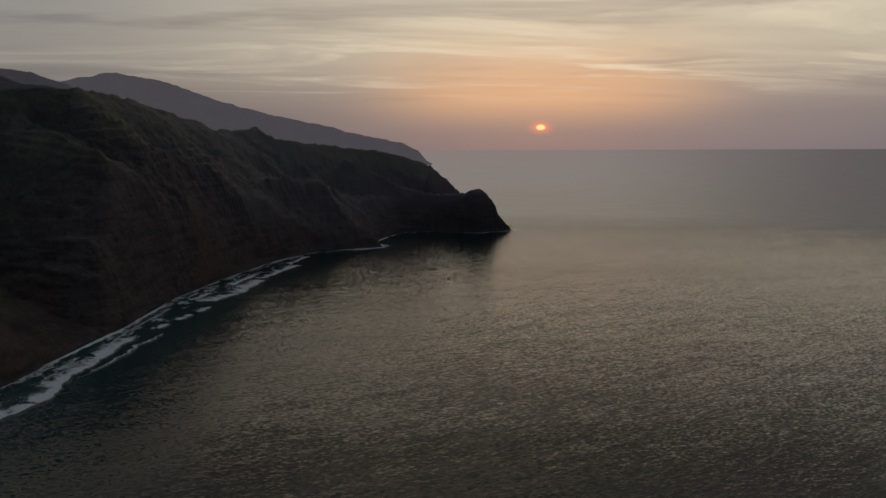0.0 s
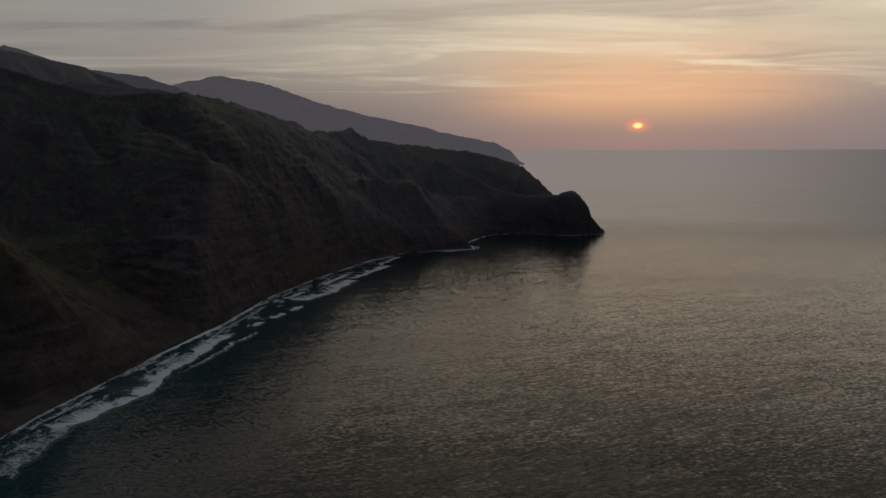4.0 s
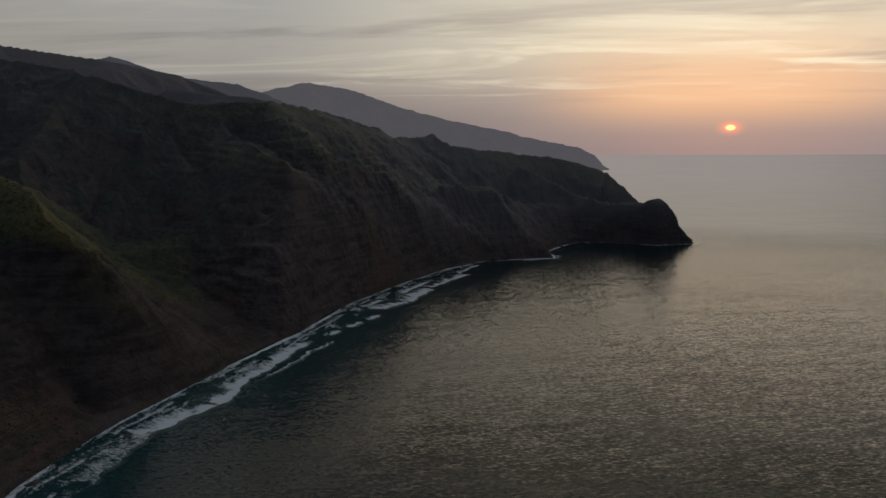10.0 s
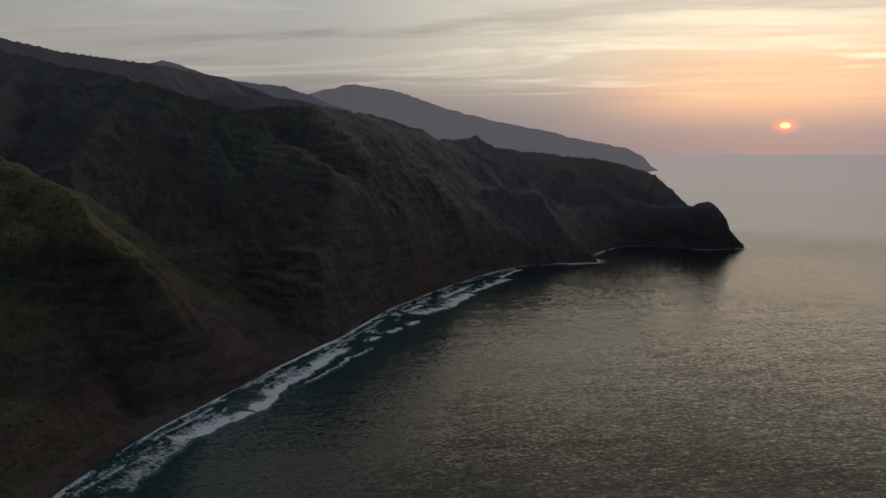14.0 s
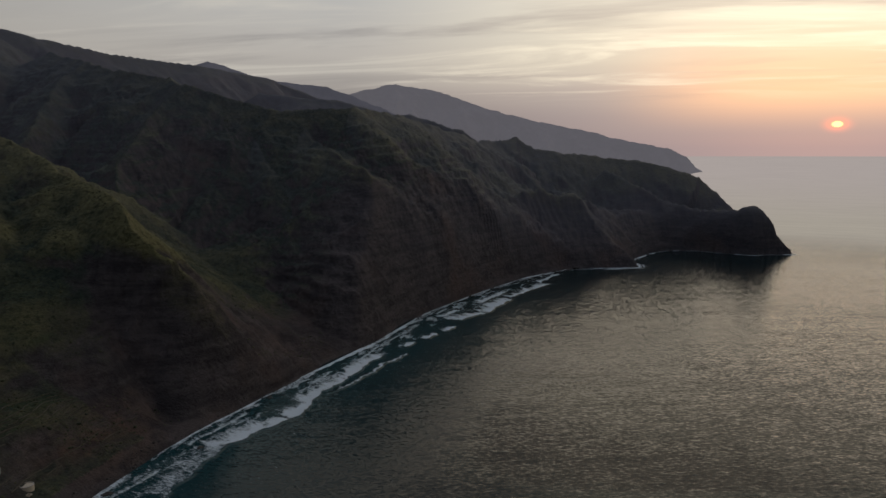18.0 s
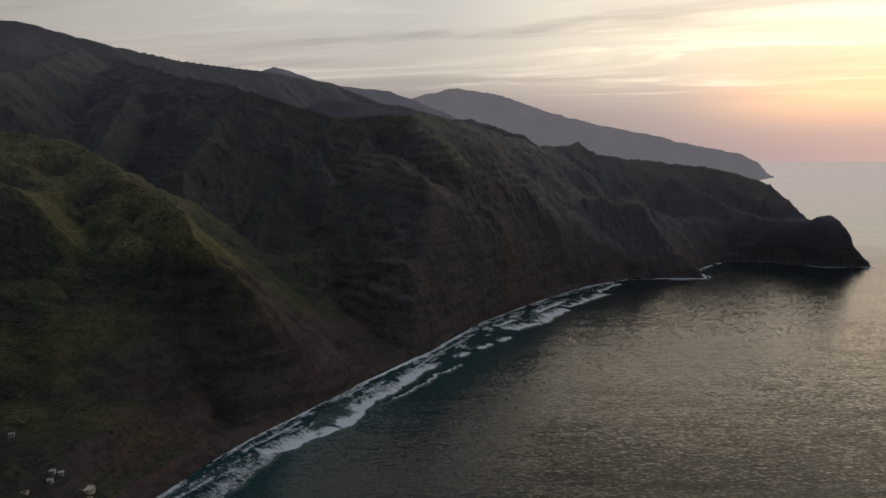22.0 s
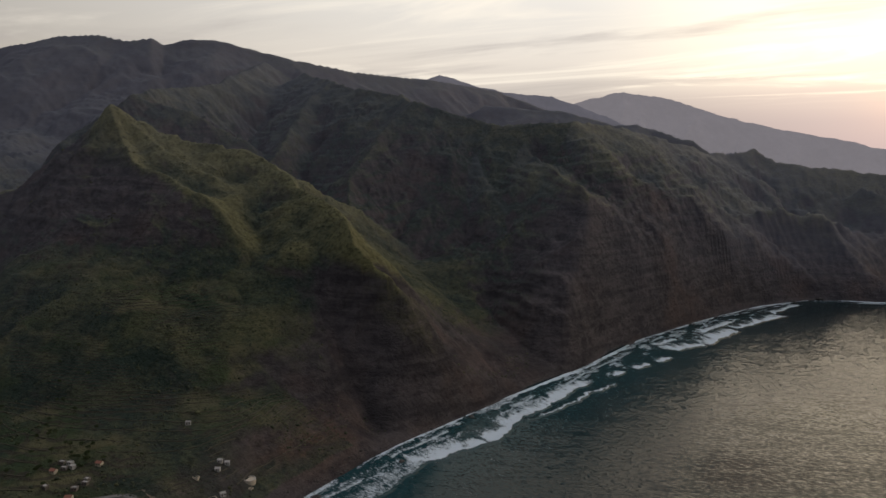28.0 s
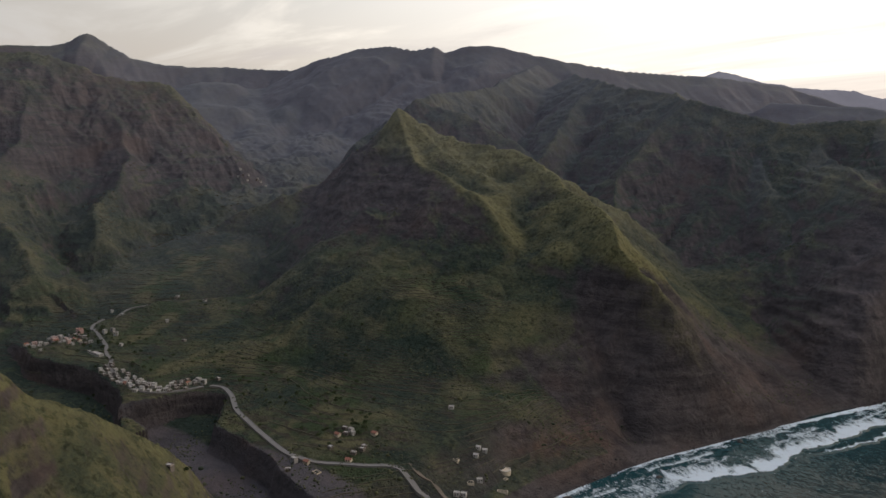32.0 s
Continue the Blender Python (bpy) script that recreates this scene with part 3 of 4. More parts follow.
# ribs stand out of the slope, hollows lie in it: dry grass on the ribs and sun-facing slopes, bare rock and dark scrub
# in the hollows; these tones also imitate light and shade
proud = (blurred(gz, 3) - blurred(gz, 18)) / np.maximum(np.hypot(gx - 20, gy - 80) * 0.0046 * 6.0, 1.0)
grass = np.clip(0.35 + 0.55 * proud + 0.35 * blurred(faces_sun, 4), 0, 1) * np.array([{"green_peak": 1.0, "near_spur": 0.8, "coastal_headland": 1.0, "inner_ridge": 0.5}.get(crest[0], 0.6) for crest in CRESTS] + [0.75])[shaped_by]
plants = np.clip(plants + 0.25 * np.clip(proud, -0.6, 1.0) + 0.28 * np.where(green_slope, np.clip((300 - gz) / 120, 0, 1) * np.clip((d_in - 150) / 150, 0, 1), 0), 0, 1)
# haze of distance, put into the colour: grows inland, northward and away from (20, 80)
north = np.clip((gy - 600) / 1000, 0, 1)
haze_gravel = np.clip((d_in - 400) / 1600, 0, 1) ** 0.85 * (0.30 + 0.70 * north * north * (3 - 2 * north)) + 0.55 * np.clip((gy - 1200) / 1100, 0, 1)
haze_gravel = haze_gravel * np.array([{"inner_ridge": 0.4, "rock_massif": 0.45, "coastal_headland": 0.95}.get(crest[0], 1.0) for crest in CRESTS] + [1.0])[shaped_by]
haze_gravel = np.clip(haze_gravel + 0.22 * np.clip((np.hypot(gx - 20, gy - 80) - 1000) / 1000, 0, 1), 0, 1)
haze_gravel = haze_gravel * np.clip(gz / 140, 0.3, 1)
# grey gravel in the bed of the stream
haze_gravel = np.maximum(haze_gravel, 0.3 * np.clip((34 - along(gx, gy, STREAM)[0]) / 8, 0, 1) * np.clip((900 + gx) / 100, 0, 1))
# the grassy hollow below the summit, its grass also lightened in place of sunlight
hollow = green_slope * np.clip((120 - along(gx, gy, [(-1235, 1030, 0), (-1000, 1040, 0), (-820, 1010, 0), (-640, 955, 0)])[0]) / 50, 0, 1) * np.clip((gz - 190) / 30, 0, 1)
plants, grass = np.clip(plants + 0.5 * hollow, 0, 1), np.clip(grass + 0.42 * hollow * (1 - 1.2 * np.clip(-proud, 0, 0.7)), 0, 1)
massif = np.isin(shaped_by, [n for n, crest in enumerate(CRESTS) if crest[0] == "rock_massif"])
plants = np.clip(plants + 0.45 * massif * np.clip((330 - gz) / 120, 0, 1), 0, 1)
plants = plants * np.clip((along(gx, gy, STREAM)[0] - 22) / 14, np.where(gx < -900, 1, 0), 1)
# banked fields round the village and up the valley; red earth bared above the beach
in_valley = np.isin(shaped_by, [len(CRESTS)] + [n for n, crest in enumerate(CRESTS) if crest[0] in ("green_peak", "rock_massif", "inner_ridge")])
fields = in_valley * np.clip((1.05 - incline) / 0.5, 0, 1) * np.clip((300 - gz) / 120, 0, 1) * np.clip((gz - 24) / 10, 0, 1) * np.clip((900 - gy) / 150, 0, 1)
red_earth = np.clip(1.1 - np.hypot((gx + 505) / 50, (gy - 720) / 105), 0, 1) + 0.5 * np.clip(1 - np.hypot((gx + 2300) / 300, (gy - 780) / 300), 0, 1) + 0.6 * np.clip(1 - np.hypot((gx + 560) / 60, (gy - 205) / 70), 0, 1)
corners = np.stack([gx, gy, gz], -1).reshape(-1, 3)
across, onward = np.gradient(corners.reshape(*gx.shape, 3), axis=1), np.gradient(corners.reshape(*gx.shape, 3), axis=0)
normals = np.cross(across, onward)
normals *= np.sign(normals[..., 2:3]) / np.linalg.norm(normals, axis=-1, keepdims=True)
normals = normals.reshape(-1, 3)
quads = grid_faces(*gx.shape)
quads = quads[(corners[quads, 2].max(1) > -2.5)]
REGIONS = [crest[0] for crest in CRESTS] + ["valley_ground", "upper_valley"]
LANDS = {
    "coastal_headland": ("dark bare lava cliffs of a long headland falling into the sea", "headland", island_land),
    "green_peak": ("steep pointed hill with green grassy ribs and dark rock faces", "hill", island_land),
    "valley_ground": ("green terraced valley floor with fields and a dry stream bed", "valley", island_land),
    "inner_ridge": ("brown ridges with dark ravines between the coast and the mountains", "ridge", island_land),
    "rock_massif": ("steep brown rocky massif with grassy ledges beside the valley", "mountain", island_land),
    "near_spur": ("grassy spur with yellow-green turf above the river mouth", "hill", island_land),
    "upper_valley": ("hazy upper valley with small fields below the cliffs", "valley", island_land),
    "mountain_rim": ("hazy blue-grey mountain rim closing the valley head", "mountain", island_land),
}
shaped_by = np.where((shaped_by == len(CRESTS)) & (gx < -1430), len(CRESTS) + 1, shaped_by)
owner = np.array([list(LANDS).index(name) for name in REGIONS])[shaped_by.ravel()[quads[:, 0]]]
for n, (name, (label, category, mat)) in enumerate(LANDS.items()):
    mine = quads[owner == n]
    used, local = np.unique(mine, return_inverse=True)
    ob = mesh_object(name, corners[used], local.reshape(-1, 4), mat)
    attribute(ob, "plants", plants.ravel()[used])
    attribute(ob, "haze_gravel", haze_gravel.ravel()[used])
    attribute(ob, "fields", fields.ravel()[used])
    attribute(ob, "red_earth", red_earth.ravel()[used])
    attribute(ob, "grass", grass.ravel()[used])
    ob.data.normals_split_custom_set_from_vertices(normals[used].tolist())
    tagged(ob, label, category, kind="structure")


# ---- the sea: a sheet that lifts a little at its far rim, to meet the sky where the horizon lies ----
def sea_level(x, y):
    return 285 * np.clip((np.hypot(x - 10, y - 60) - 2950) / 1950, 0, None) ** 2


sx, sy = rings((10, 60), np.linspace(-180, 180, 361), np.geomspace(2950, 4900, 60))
sea_backdrop = mesh_object("sea_backdrop", np.stack([sx, sy, sea_level(sx, sy)], -1).reshape(-1, 3), grid_faces(*sx.shape), hazy_sea_water)
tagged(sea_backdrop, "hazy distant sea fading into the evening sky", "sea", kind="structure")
sx, sy = rings((10, 60), np.linspace(-180, 180, 361), np.concatenate([[1], np.geomspace(60, 2950, 200)]))
sea = mesh_object("sea", np.stack([sx, sy, sea_level(sx, sy)], -1).reshape(-1, 3), grid_faces(*sx.shape), hazy_sea_water)
d_sea = along(sx, sy, [(*p, 0) for p in SHORE])[0]
attribute(sea, "shallow", np.clip(1 - (d_sea - 60) / 300, 0, 1) ** 1.5 * np.clip((2000 - sy) / 600, 0.15, 1))
tagged(sea, "grey-brown rippled sea reflecting the evening sky", "sea", kind="structure")


# ---- far ridges ----
def far_ridge(name, line, slope, mat, label, size=260, depth=60):
    x = np.linspace(min(p[0] for p in line) - 700, max(p[0] for p in line) + 250, 420)
    y = np.linspace(min(p[1] for p in line) - 650, min(max(p[1] for p in line) + 120, 4880), 200)
    fx, fy = np.meshgrid(x, y)
    d, s, z, side = along(fx + 20 * rough(fx, fy, 200, 3, seed=3), fy, line)
    ground = sea_level(fx, fy)
    cut = 0.5 - 0.5 * ridged(s + 0.3 * d, 0.2 * d, size, 4, 0.5, 8)
    h = z - slope * d - depth * cut * np.clip(d / 200, 0, 1) + 5 * rough(fx, fy, 60, 4, 0.5, 9) * np.clip((z - ground) / 60, 0, 1)
    faces = grid_faces(*fx.shape)
    keep = ((h - ground).ravel()[faces].max(1) > -12) & (np.hypot(fx - 10, fy - 60).ravel()[faces].max(1) < 4890)
    used, local = np.unique(faces[keep], return_inverse=True)
    ob = mesh_object(name, np.stack([fx, fy, h], -1).reshape(-1, 3)[used], local.reshape(-1, 4), mat)
    attribute(ob, "plants", np.zeros(len(used)))
    return tagged(ob, label, "mountain", kind="structure")


# the haze of distance is put into the base colour and a faint glow
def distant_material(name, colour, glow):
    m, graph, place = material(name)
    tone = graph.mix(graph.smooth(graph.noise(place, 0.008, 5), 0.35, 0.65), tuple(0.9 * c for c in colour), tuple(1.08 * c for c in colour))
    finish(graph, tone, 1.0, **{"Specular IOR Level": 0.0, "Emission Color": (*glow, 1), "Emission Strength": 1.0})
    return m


far_haze_blue = distant_material("far_haze_blue", (0.10, 0.10, 0.115), (0.058, 0.058, 0.070))
farther_haze_blue = distant_material("farther_haze_blue", (0.11, 0.105, 0.115), (0.112, 0.108, 0.120))
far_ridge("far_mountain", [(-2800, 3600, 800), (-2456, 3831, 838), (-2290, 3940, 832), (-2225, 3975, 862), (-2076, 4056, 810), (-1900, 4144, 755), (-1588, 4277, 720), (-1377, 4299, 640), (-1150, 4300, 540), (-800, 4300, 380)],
          0.85, far_haze_blue, "hazy blue-grey mountain slope far along the coast")
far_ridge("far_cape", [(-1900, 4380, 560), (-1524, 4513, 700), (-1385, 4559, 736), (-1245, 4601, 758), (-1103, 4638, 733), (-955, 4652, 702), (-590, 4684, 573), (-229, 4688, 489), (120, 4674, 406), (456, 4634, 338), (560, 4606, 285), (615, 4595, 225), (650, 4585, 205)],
          0.9, farther_haze_blue, "pale grey hazy cape sloping to the sea in the distance")


# ---- surf along the shore ----
def curve_through(points, step):
    """Even places along a smooth line through points in plan."""
    p = np.array(points, float)
    p = np.vstack([2 * p[0] - p[1], p, 2 * p[-1] - p[-2]])
    out = []
    for a, b, c, d in zip(p, p[1:], p[2:], p[3:]):
        t = np.linspace(0, 1, 24, endpoint=False)[:, None]
        out.append(0.5 * (2 * b + (c - a) * t + (2 * a - 5 * b + 4 * c - d) * t**2 + (3 * b - a - 3 * c + d) * t**3))
    line = np.vstack(out + [p[-2:-1]])
    run = np.r_[0, np.cumsum(np.hypot(*np.diff(line, axis=0).T))]
    at = np.arange(0, run[-1], step)
    return np.stack([np.interp(at, run, line[:, k]) for k in range(2)], 1), at


m, graph, place = material("surf_water")
surf_water = m
foam = graph.add("ShaderNodeAttribute", attribute_name="foam").outputs["Fac"]
along_shore = graph.add("ShaderNodeAttribute", attribute_name="along_shore").outputs["Fac"]
off_shore = graph.add("ShaderNodeAttribute", attribute_name="off_shore").outputs["Fac"]
drawn = graph.add("ShaderNodeCombineXYZ", {0: graph.math("ADD", graph.math("MULTIPLY", along_shore, 0.34), graph.math("MULTIPLY", off_shore, 0.07)), 1: graph.math("MULTIPLY", off_shore, 0.10), 2: 0.0}).outputs[0]
lace = graph.math("ADD", graph.math("MULTIPLY", graph.noise(drawn, 1.0, 7, 0.72, 1.2), 0.6), graph.math("MULTIPLY", graph.noise(place, 0.55, 6, 0.75), 0.4))
white = graph.smooth(graph.math("ADD", foam, graph.math("MULTIPLY", graph.math("SUBTRACT", lace, 0.5), 3.6)), 0.22, 0.85)
shallow = graph.add("ShaderNodeAttribute", attribute_name="shallow").outputs["Fac"]
churned = graph.add("ShaderNodeAttribute", attribute_name="churned").outputs["Fac"]
body = graph.mix(churned, graph.mix(shallow, DEEP, SHALLOW), (0.012, 0.046, 0.054))
facing_up = graph.add("ShaderNodeNewGeometry").outputs["Normal"]
finish(graph, graph.mix(white, body, (0.56, 0.65, 0.72)), graph.smooth(white, 0.0, 1.0, 0.12, 0.9), bump(graph, graph.math("MULTIPLY", white, graph.math("ADD", lace, 0.3)), 0.5, 0.8, water_waves(graph, place, facing_up)), **{"IOR": 1.333, "Specular IOR Level": 0.30})

front, s_front = curve_through(SHORE[8:34], 2.5)
ahead_dir = np.gradient(front, axis=0)
for k in range(2):
    ahead_dir[:, k] = np.convolve(np.pad(ahead_dir[:, k], 30, mode="edge"), np.ones(61) / 61, "valid")
ahead_dir /= np.linalg.norm(ahead_dir, axis=1, keepdims=True)
outward = np.stack([ahead_dir[:, 1], -ahead_dir[:, 0]], 1)
width = np.interp(front[:, 1], [400, 1700, 2050, 2160, 2400], [1.0, 0.9, 0.62, 0.45, 0.14])
width = np.convolve(np.pad(width, 20, mode="edge"), np.ones(41) / 41, "valid")
dd = np.arange(-6, 160, 1.25)
S, Dn = np.meshgrid(s_front, dd)
Wd = np.broadcast_to(width, S.shape)
across_m = np.where(Dn > 0, Dn * Wd, Dn)
swash_edge = 5.5 + 5.5 * grain(S / 70, 0 * S, 200) + 3.5 * grain(S / 26, 0 * S, 201) + 1.8 * grain(S / 9, 0 * S, 202)
swash = ease(swash_edge - across_m, -1.2, 2.5) * (0.78 + 0.2 * grain(S / 48, across_m / 9, 198))
# broken waves: from and to along the coast, distance off the shore at both ends, breadth of the white water, strength
BREAKERS = [(640, 800, 70, 62, 40, 0.42), (778, 900, 56, 84, 30, 1.0), (885, 1010, 86, 62, 26, 1.0), (980, 1190, 66, 50, 26, 0.95), (985, 1200, 79, 82, 5, 0.9), (1232, 1266, 66, 69, 12, 1.0), (1290, 1334, 76, 82, 12, 1.0),
            (1350, 1394, 90, 94, 13, 1.0), (1440, 1530, 88, 114, 34, 1.0), (1520, 1690, 114, 102, 36, 0.95), (1455, 1530, 46, 52, 14, 0.9), (1600, 1760, 62, 50, 18, 0.9), (1690, 1900, 88, 100, 26, 0.85), (1880, 2030, 70, 46, 20, 0.8)]
beside = np.broadcast_to(np.maximum.accumulate(front[:, 1]), S.shape)
wobble = 4.0 * grain(S / 26, 0 * S, 204) + 2.5 * rough(S, across_m, 9, 3, 0.5, 221)
breaker, lift = 0 * S, 0 * S
for y0, y1, d0, d1, breadth, strength in BREAKERS:
    t = (beside - y0) / (y1 - y0)
    inside_it = ease(t + 0.05 * rough(S, across_m, 14, 2, 0.5, 205), 0.0, 0.12) * ease(1 - t + 0.05 * rough(S, across_m, 14, 2, 0.5, 206), 0.0, 0.12)
    behind = d0 + (d1 - d0) * np.clip(t, 0, 1) + wobble - across_m
    comb = behind + 0.35 * breadth * rough(S + 0.6 * across_m, 0.35 * across_m - 0.3 * S, 13, 4, 0.6, 220)
    white_water = strength * inside_it * ease(behind, -1.2, 1.2) * (1.15 * np.exp(-(np.clip(comb, 0, None) / breadth) ** 2))
    breaker = np.maximum(breaker, white_water)
    lift = np.maximum(lift, 1.6 * strength * inside_it * ease(behind, -4.0, 1.0) * np.exp(-np.clip(behind, 0, None) / 6))
line_mid = 24 + 7 * grain(S / 90, 0 * S + 5, 210) + 3 * grain(S / 25, 0 * S, 211)
strong_mid = ease(grain(S / 60, 0 * S + 2, 212), -0.05, 0.35)
behind_mid = line_mid - Dn
inner = 0.8 * strong_mid * ease(behind_mid, -1.2, 1.2) * np.exp(-np.clip(behind_mid, 0, None) / 8)
streaks = 0.50 * ease(rough(S + 0.8 * Dn, Dn * 2.2 - 0.4 * S, 34, 5, 0.62, 213), -0.05, 0.75) * ease(75 - Dn, 0, 30)
foam_amount = np.max([swash, breaker, inner, streaks], axis=0) + 0.10 * rough(S, Dn * 2, 12, 3, 0.5, 214) * ease(90 - Dn, 0, 25)
foam_amount = foam_amount * ease(150 - Dn, 0, 20)
lift = lift + 0.6 * inner
px_, py_ = front[:, 0] + outward[:, 0] * across_m, front[:, 1] + outward[:, 1] * across_m
surf = mesh_object("surf", np.stack([px_, py_, 0.14 + lift], -1).reshape(-1, 3), grid_faces(*S.shape)[:, ::-1], surf_water)
attribute(surf, "foam", np.clip(foam_amount, 0, 1.2))
attribute(surf, "along_shore", S)
attribute(surf, "off_shore", across_m)
attribute(surf, "shallow", np.clip(1 - (along(px_, py_, [(*p, 0) for p in SHORE])[0] - 60) / 300, 0, 1) ** 1.5 * np.clip((2000 - py_) / 600, 0.15, 1))
attribute(surf, "churned", ease(Dn, 130, 50) * 0.8 * np.clip((2000 - py_) / 600, 0.15, 1))
tagged(surf, "white foaming breakers rolling in over dark green shallow water", "surf", kind="stuff")


# ---- rocks ----
def rock_material(name, dark, light):
    m, graph, place = material(name)
    spot = graph.noise(place, 0.4, 5, 0.6)
    finish(graph, graph.mix(graph.smooth(spot, 0.35, 0.65), dark, light), 0.8, bump(graph, spot, 0.5, 0.3))
    return m


wet_rock = rock_material("wet_rock", (0.018, 0.017, 0.017), (0.05, 0.045, 0.042))


def rock_shape(name, seed, size):
    bm = bmesh.new()
    bmesh.ops.create_icosphere(bm, subdivisions=3, radius=1.0)
    for v in bm.verts:
        n = 0.35 * noise.noise(v.co * 1.3 + Vector((seed, 0, 0))) + 0.18 * noise.noise(v.co * 3.1 + Vector((0, seed, 0)))
        v.co *= 1 + n
        v.co = Vector((v.co.x * size[0], v.co.y * size[1], max(v.co.z, -0.4) * size[2]))
    mesh = bpy.data.meshes.new(name)
    bm.to_mesh(mesh)
    bm.free()
    mesh.materials.append(wet_rock)
    return mesh


for n, (s_at, off, wide, tall) in enumerate([(120, 16, 7, 3.2), (205, 10, 6, 2.8), (330, 34, 5, 2.0), (500, 8, 6, 3.0), (905, 12, 5, 2.6), (1240, 9, 6, 3.0), (1650, 6, 8, 5.0), (1735, 5, 11, 8.0), (2190, 6, 7, 4.0), (2330, 7, 9, 5.0)]):
    k = int(s_at / 2.5)
    spot = front[k] + outward[k] * off
    ob = new("sea_rock", rock_shape("sea_rock", n * 7.3, (wide, wide * 0.7, tall)))
    ob.matrix_world = pose(spot[0], spot[1], -0.3, 0, 0, n * 47)
    tagged(ob, "wet black lava rock standing in the surf", "rock", "rocks along the shore")

# loose boulders on the beach, one heap
rng = np.random.default_rng(5)
ball = bmesh.new()
bmesh.ops.create_icosphere(ball, subdivisions=1, radius=1.0)
ball_v = np.array([v.co[:] for v in ball.verts])
ball_f = np.array([[v.index for v in f.verts] for f in ball.faces])
ball.free()


def scatter(name, places, sizes, squash, mat, seed):
    """Many small lumps of uneven shape in one mesh."""
    r = np.random.default_rng(seed)
    count = len(places)
    lumps = ball_v[None] * (1 + 0.38 * r.uniform(-1, 1, (count, len(ball_v), 1))) * sizes[:, None, None] * np.array([1, 1, squash])
    lumps = lumps + places[:, None, :]
    faces = (ball_f[None] + (np.arange(count) * len(ball_v))[:, None, None]).reshape(-1, 3)
    return mesh_object(name, lumps.reshape(-1, 3), faces, mat)


k = rng.integers(0, len(front), 2600)
off = rng.uniform(-16, 1.5, 2600)
bx, by = front[k, 0] + outward[k, 0] * off, front[k, 1] + outward[k, 1] * off
size = rng.gamma(2.0, 0.24, 2600) + 0.2
boulders = scatter("beach_boulders", np.stack([bx, by, land(bx, by) + 0.1 * size], 1), size, 0.7, wet_rock, 6)
tagged(boulders, "dark boulders strewn along the foot of the cliffs", "boulders", kind="stuff")


# ---- the road, the village and the fields ----
def painted(name, colour, rough_at=0.85, stain=0.25, scale=0.6):
    m, graph, place = material(name)
    grime = graph.noise(place, scale, 5, 0.6)
    fine = graph.noise(place, 6.0, 3, 0.6)
    tone = graph.mix(graph.smooth(grime, 0.35, 0.75, 0.0, stain), colour, tuple(0.45 * c for c in colour))
    finish(graph, tone, rough_at, bump(graph, fine, 0.2, 0.02))
    return m


def part(name, bm, mat, parent, label=""):
    mesh = bpy.data.meshes.new(name)
    bm.to_mesh(mesh)
    bm.free()
    mesh.materials.append(mat)
    ob = new(name, mesh)
    ob.parent = parent
    return tagged(ob, label)


def box(x0, y0, z0, x1, y1, z1, bm=None):
    bm = bm or bmesh.new()
    made = bmesh.ops.create_cube(bm, size=1.0)
    for v in made["verts"]:
        v.co = Vector((x0 + (v.co.x + 0.5) * (x1 - x0), y0 + (v.co.y + 0.5) * (y1 - y0), z0 + (v.co.z + 0.5) * (z1 - z0)))
    return bm


white_wall = painted("white_wall", (0.44, 0.43, 0.41), stain=0.6)
pink_wall = painted("pink_wall", (0.55, 0.38, 0.34))
grey_wall = painted("grey_wall", (0.30, 0.29, 0.28), stain=0.5)
sand_wall = painted("sand_wall", (0.52, 0.46, 0.36))
stone_wall = painted("stone_wall", (0.16, 0.14, 0.125), stain=0.6, scale=1.5)
slab_grey = painted("slab_grey", (0.42, 0.41, 0.39), stain=0.5)
tile_red = painted("tile_red", (0.30, 0.13, 0.09), stain=0.5, scale=2.0)
dark_wood = painted("dark_wood", (0.07, 0.05, 0.04))
blue_wood = painted("blue_wood", (0.10, 0.17, 0.25))
asphalt = painted("asphalt", (0.17, 0.165, 0.16), stain=0.4, scale=0.15)
m, graph, place = material("window_glass")
window_glass = m
finish(graph, (0.02, 0.025, 0.03), 0.08, **{"IOR": 1.5})


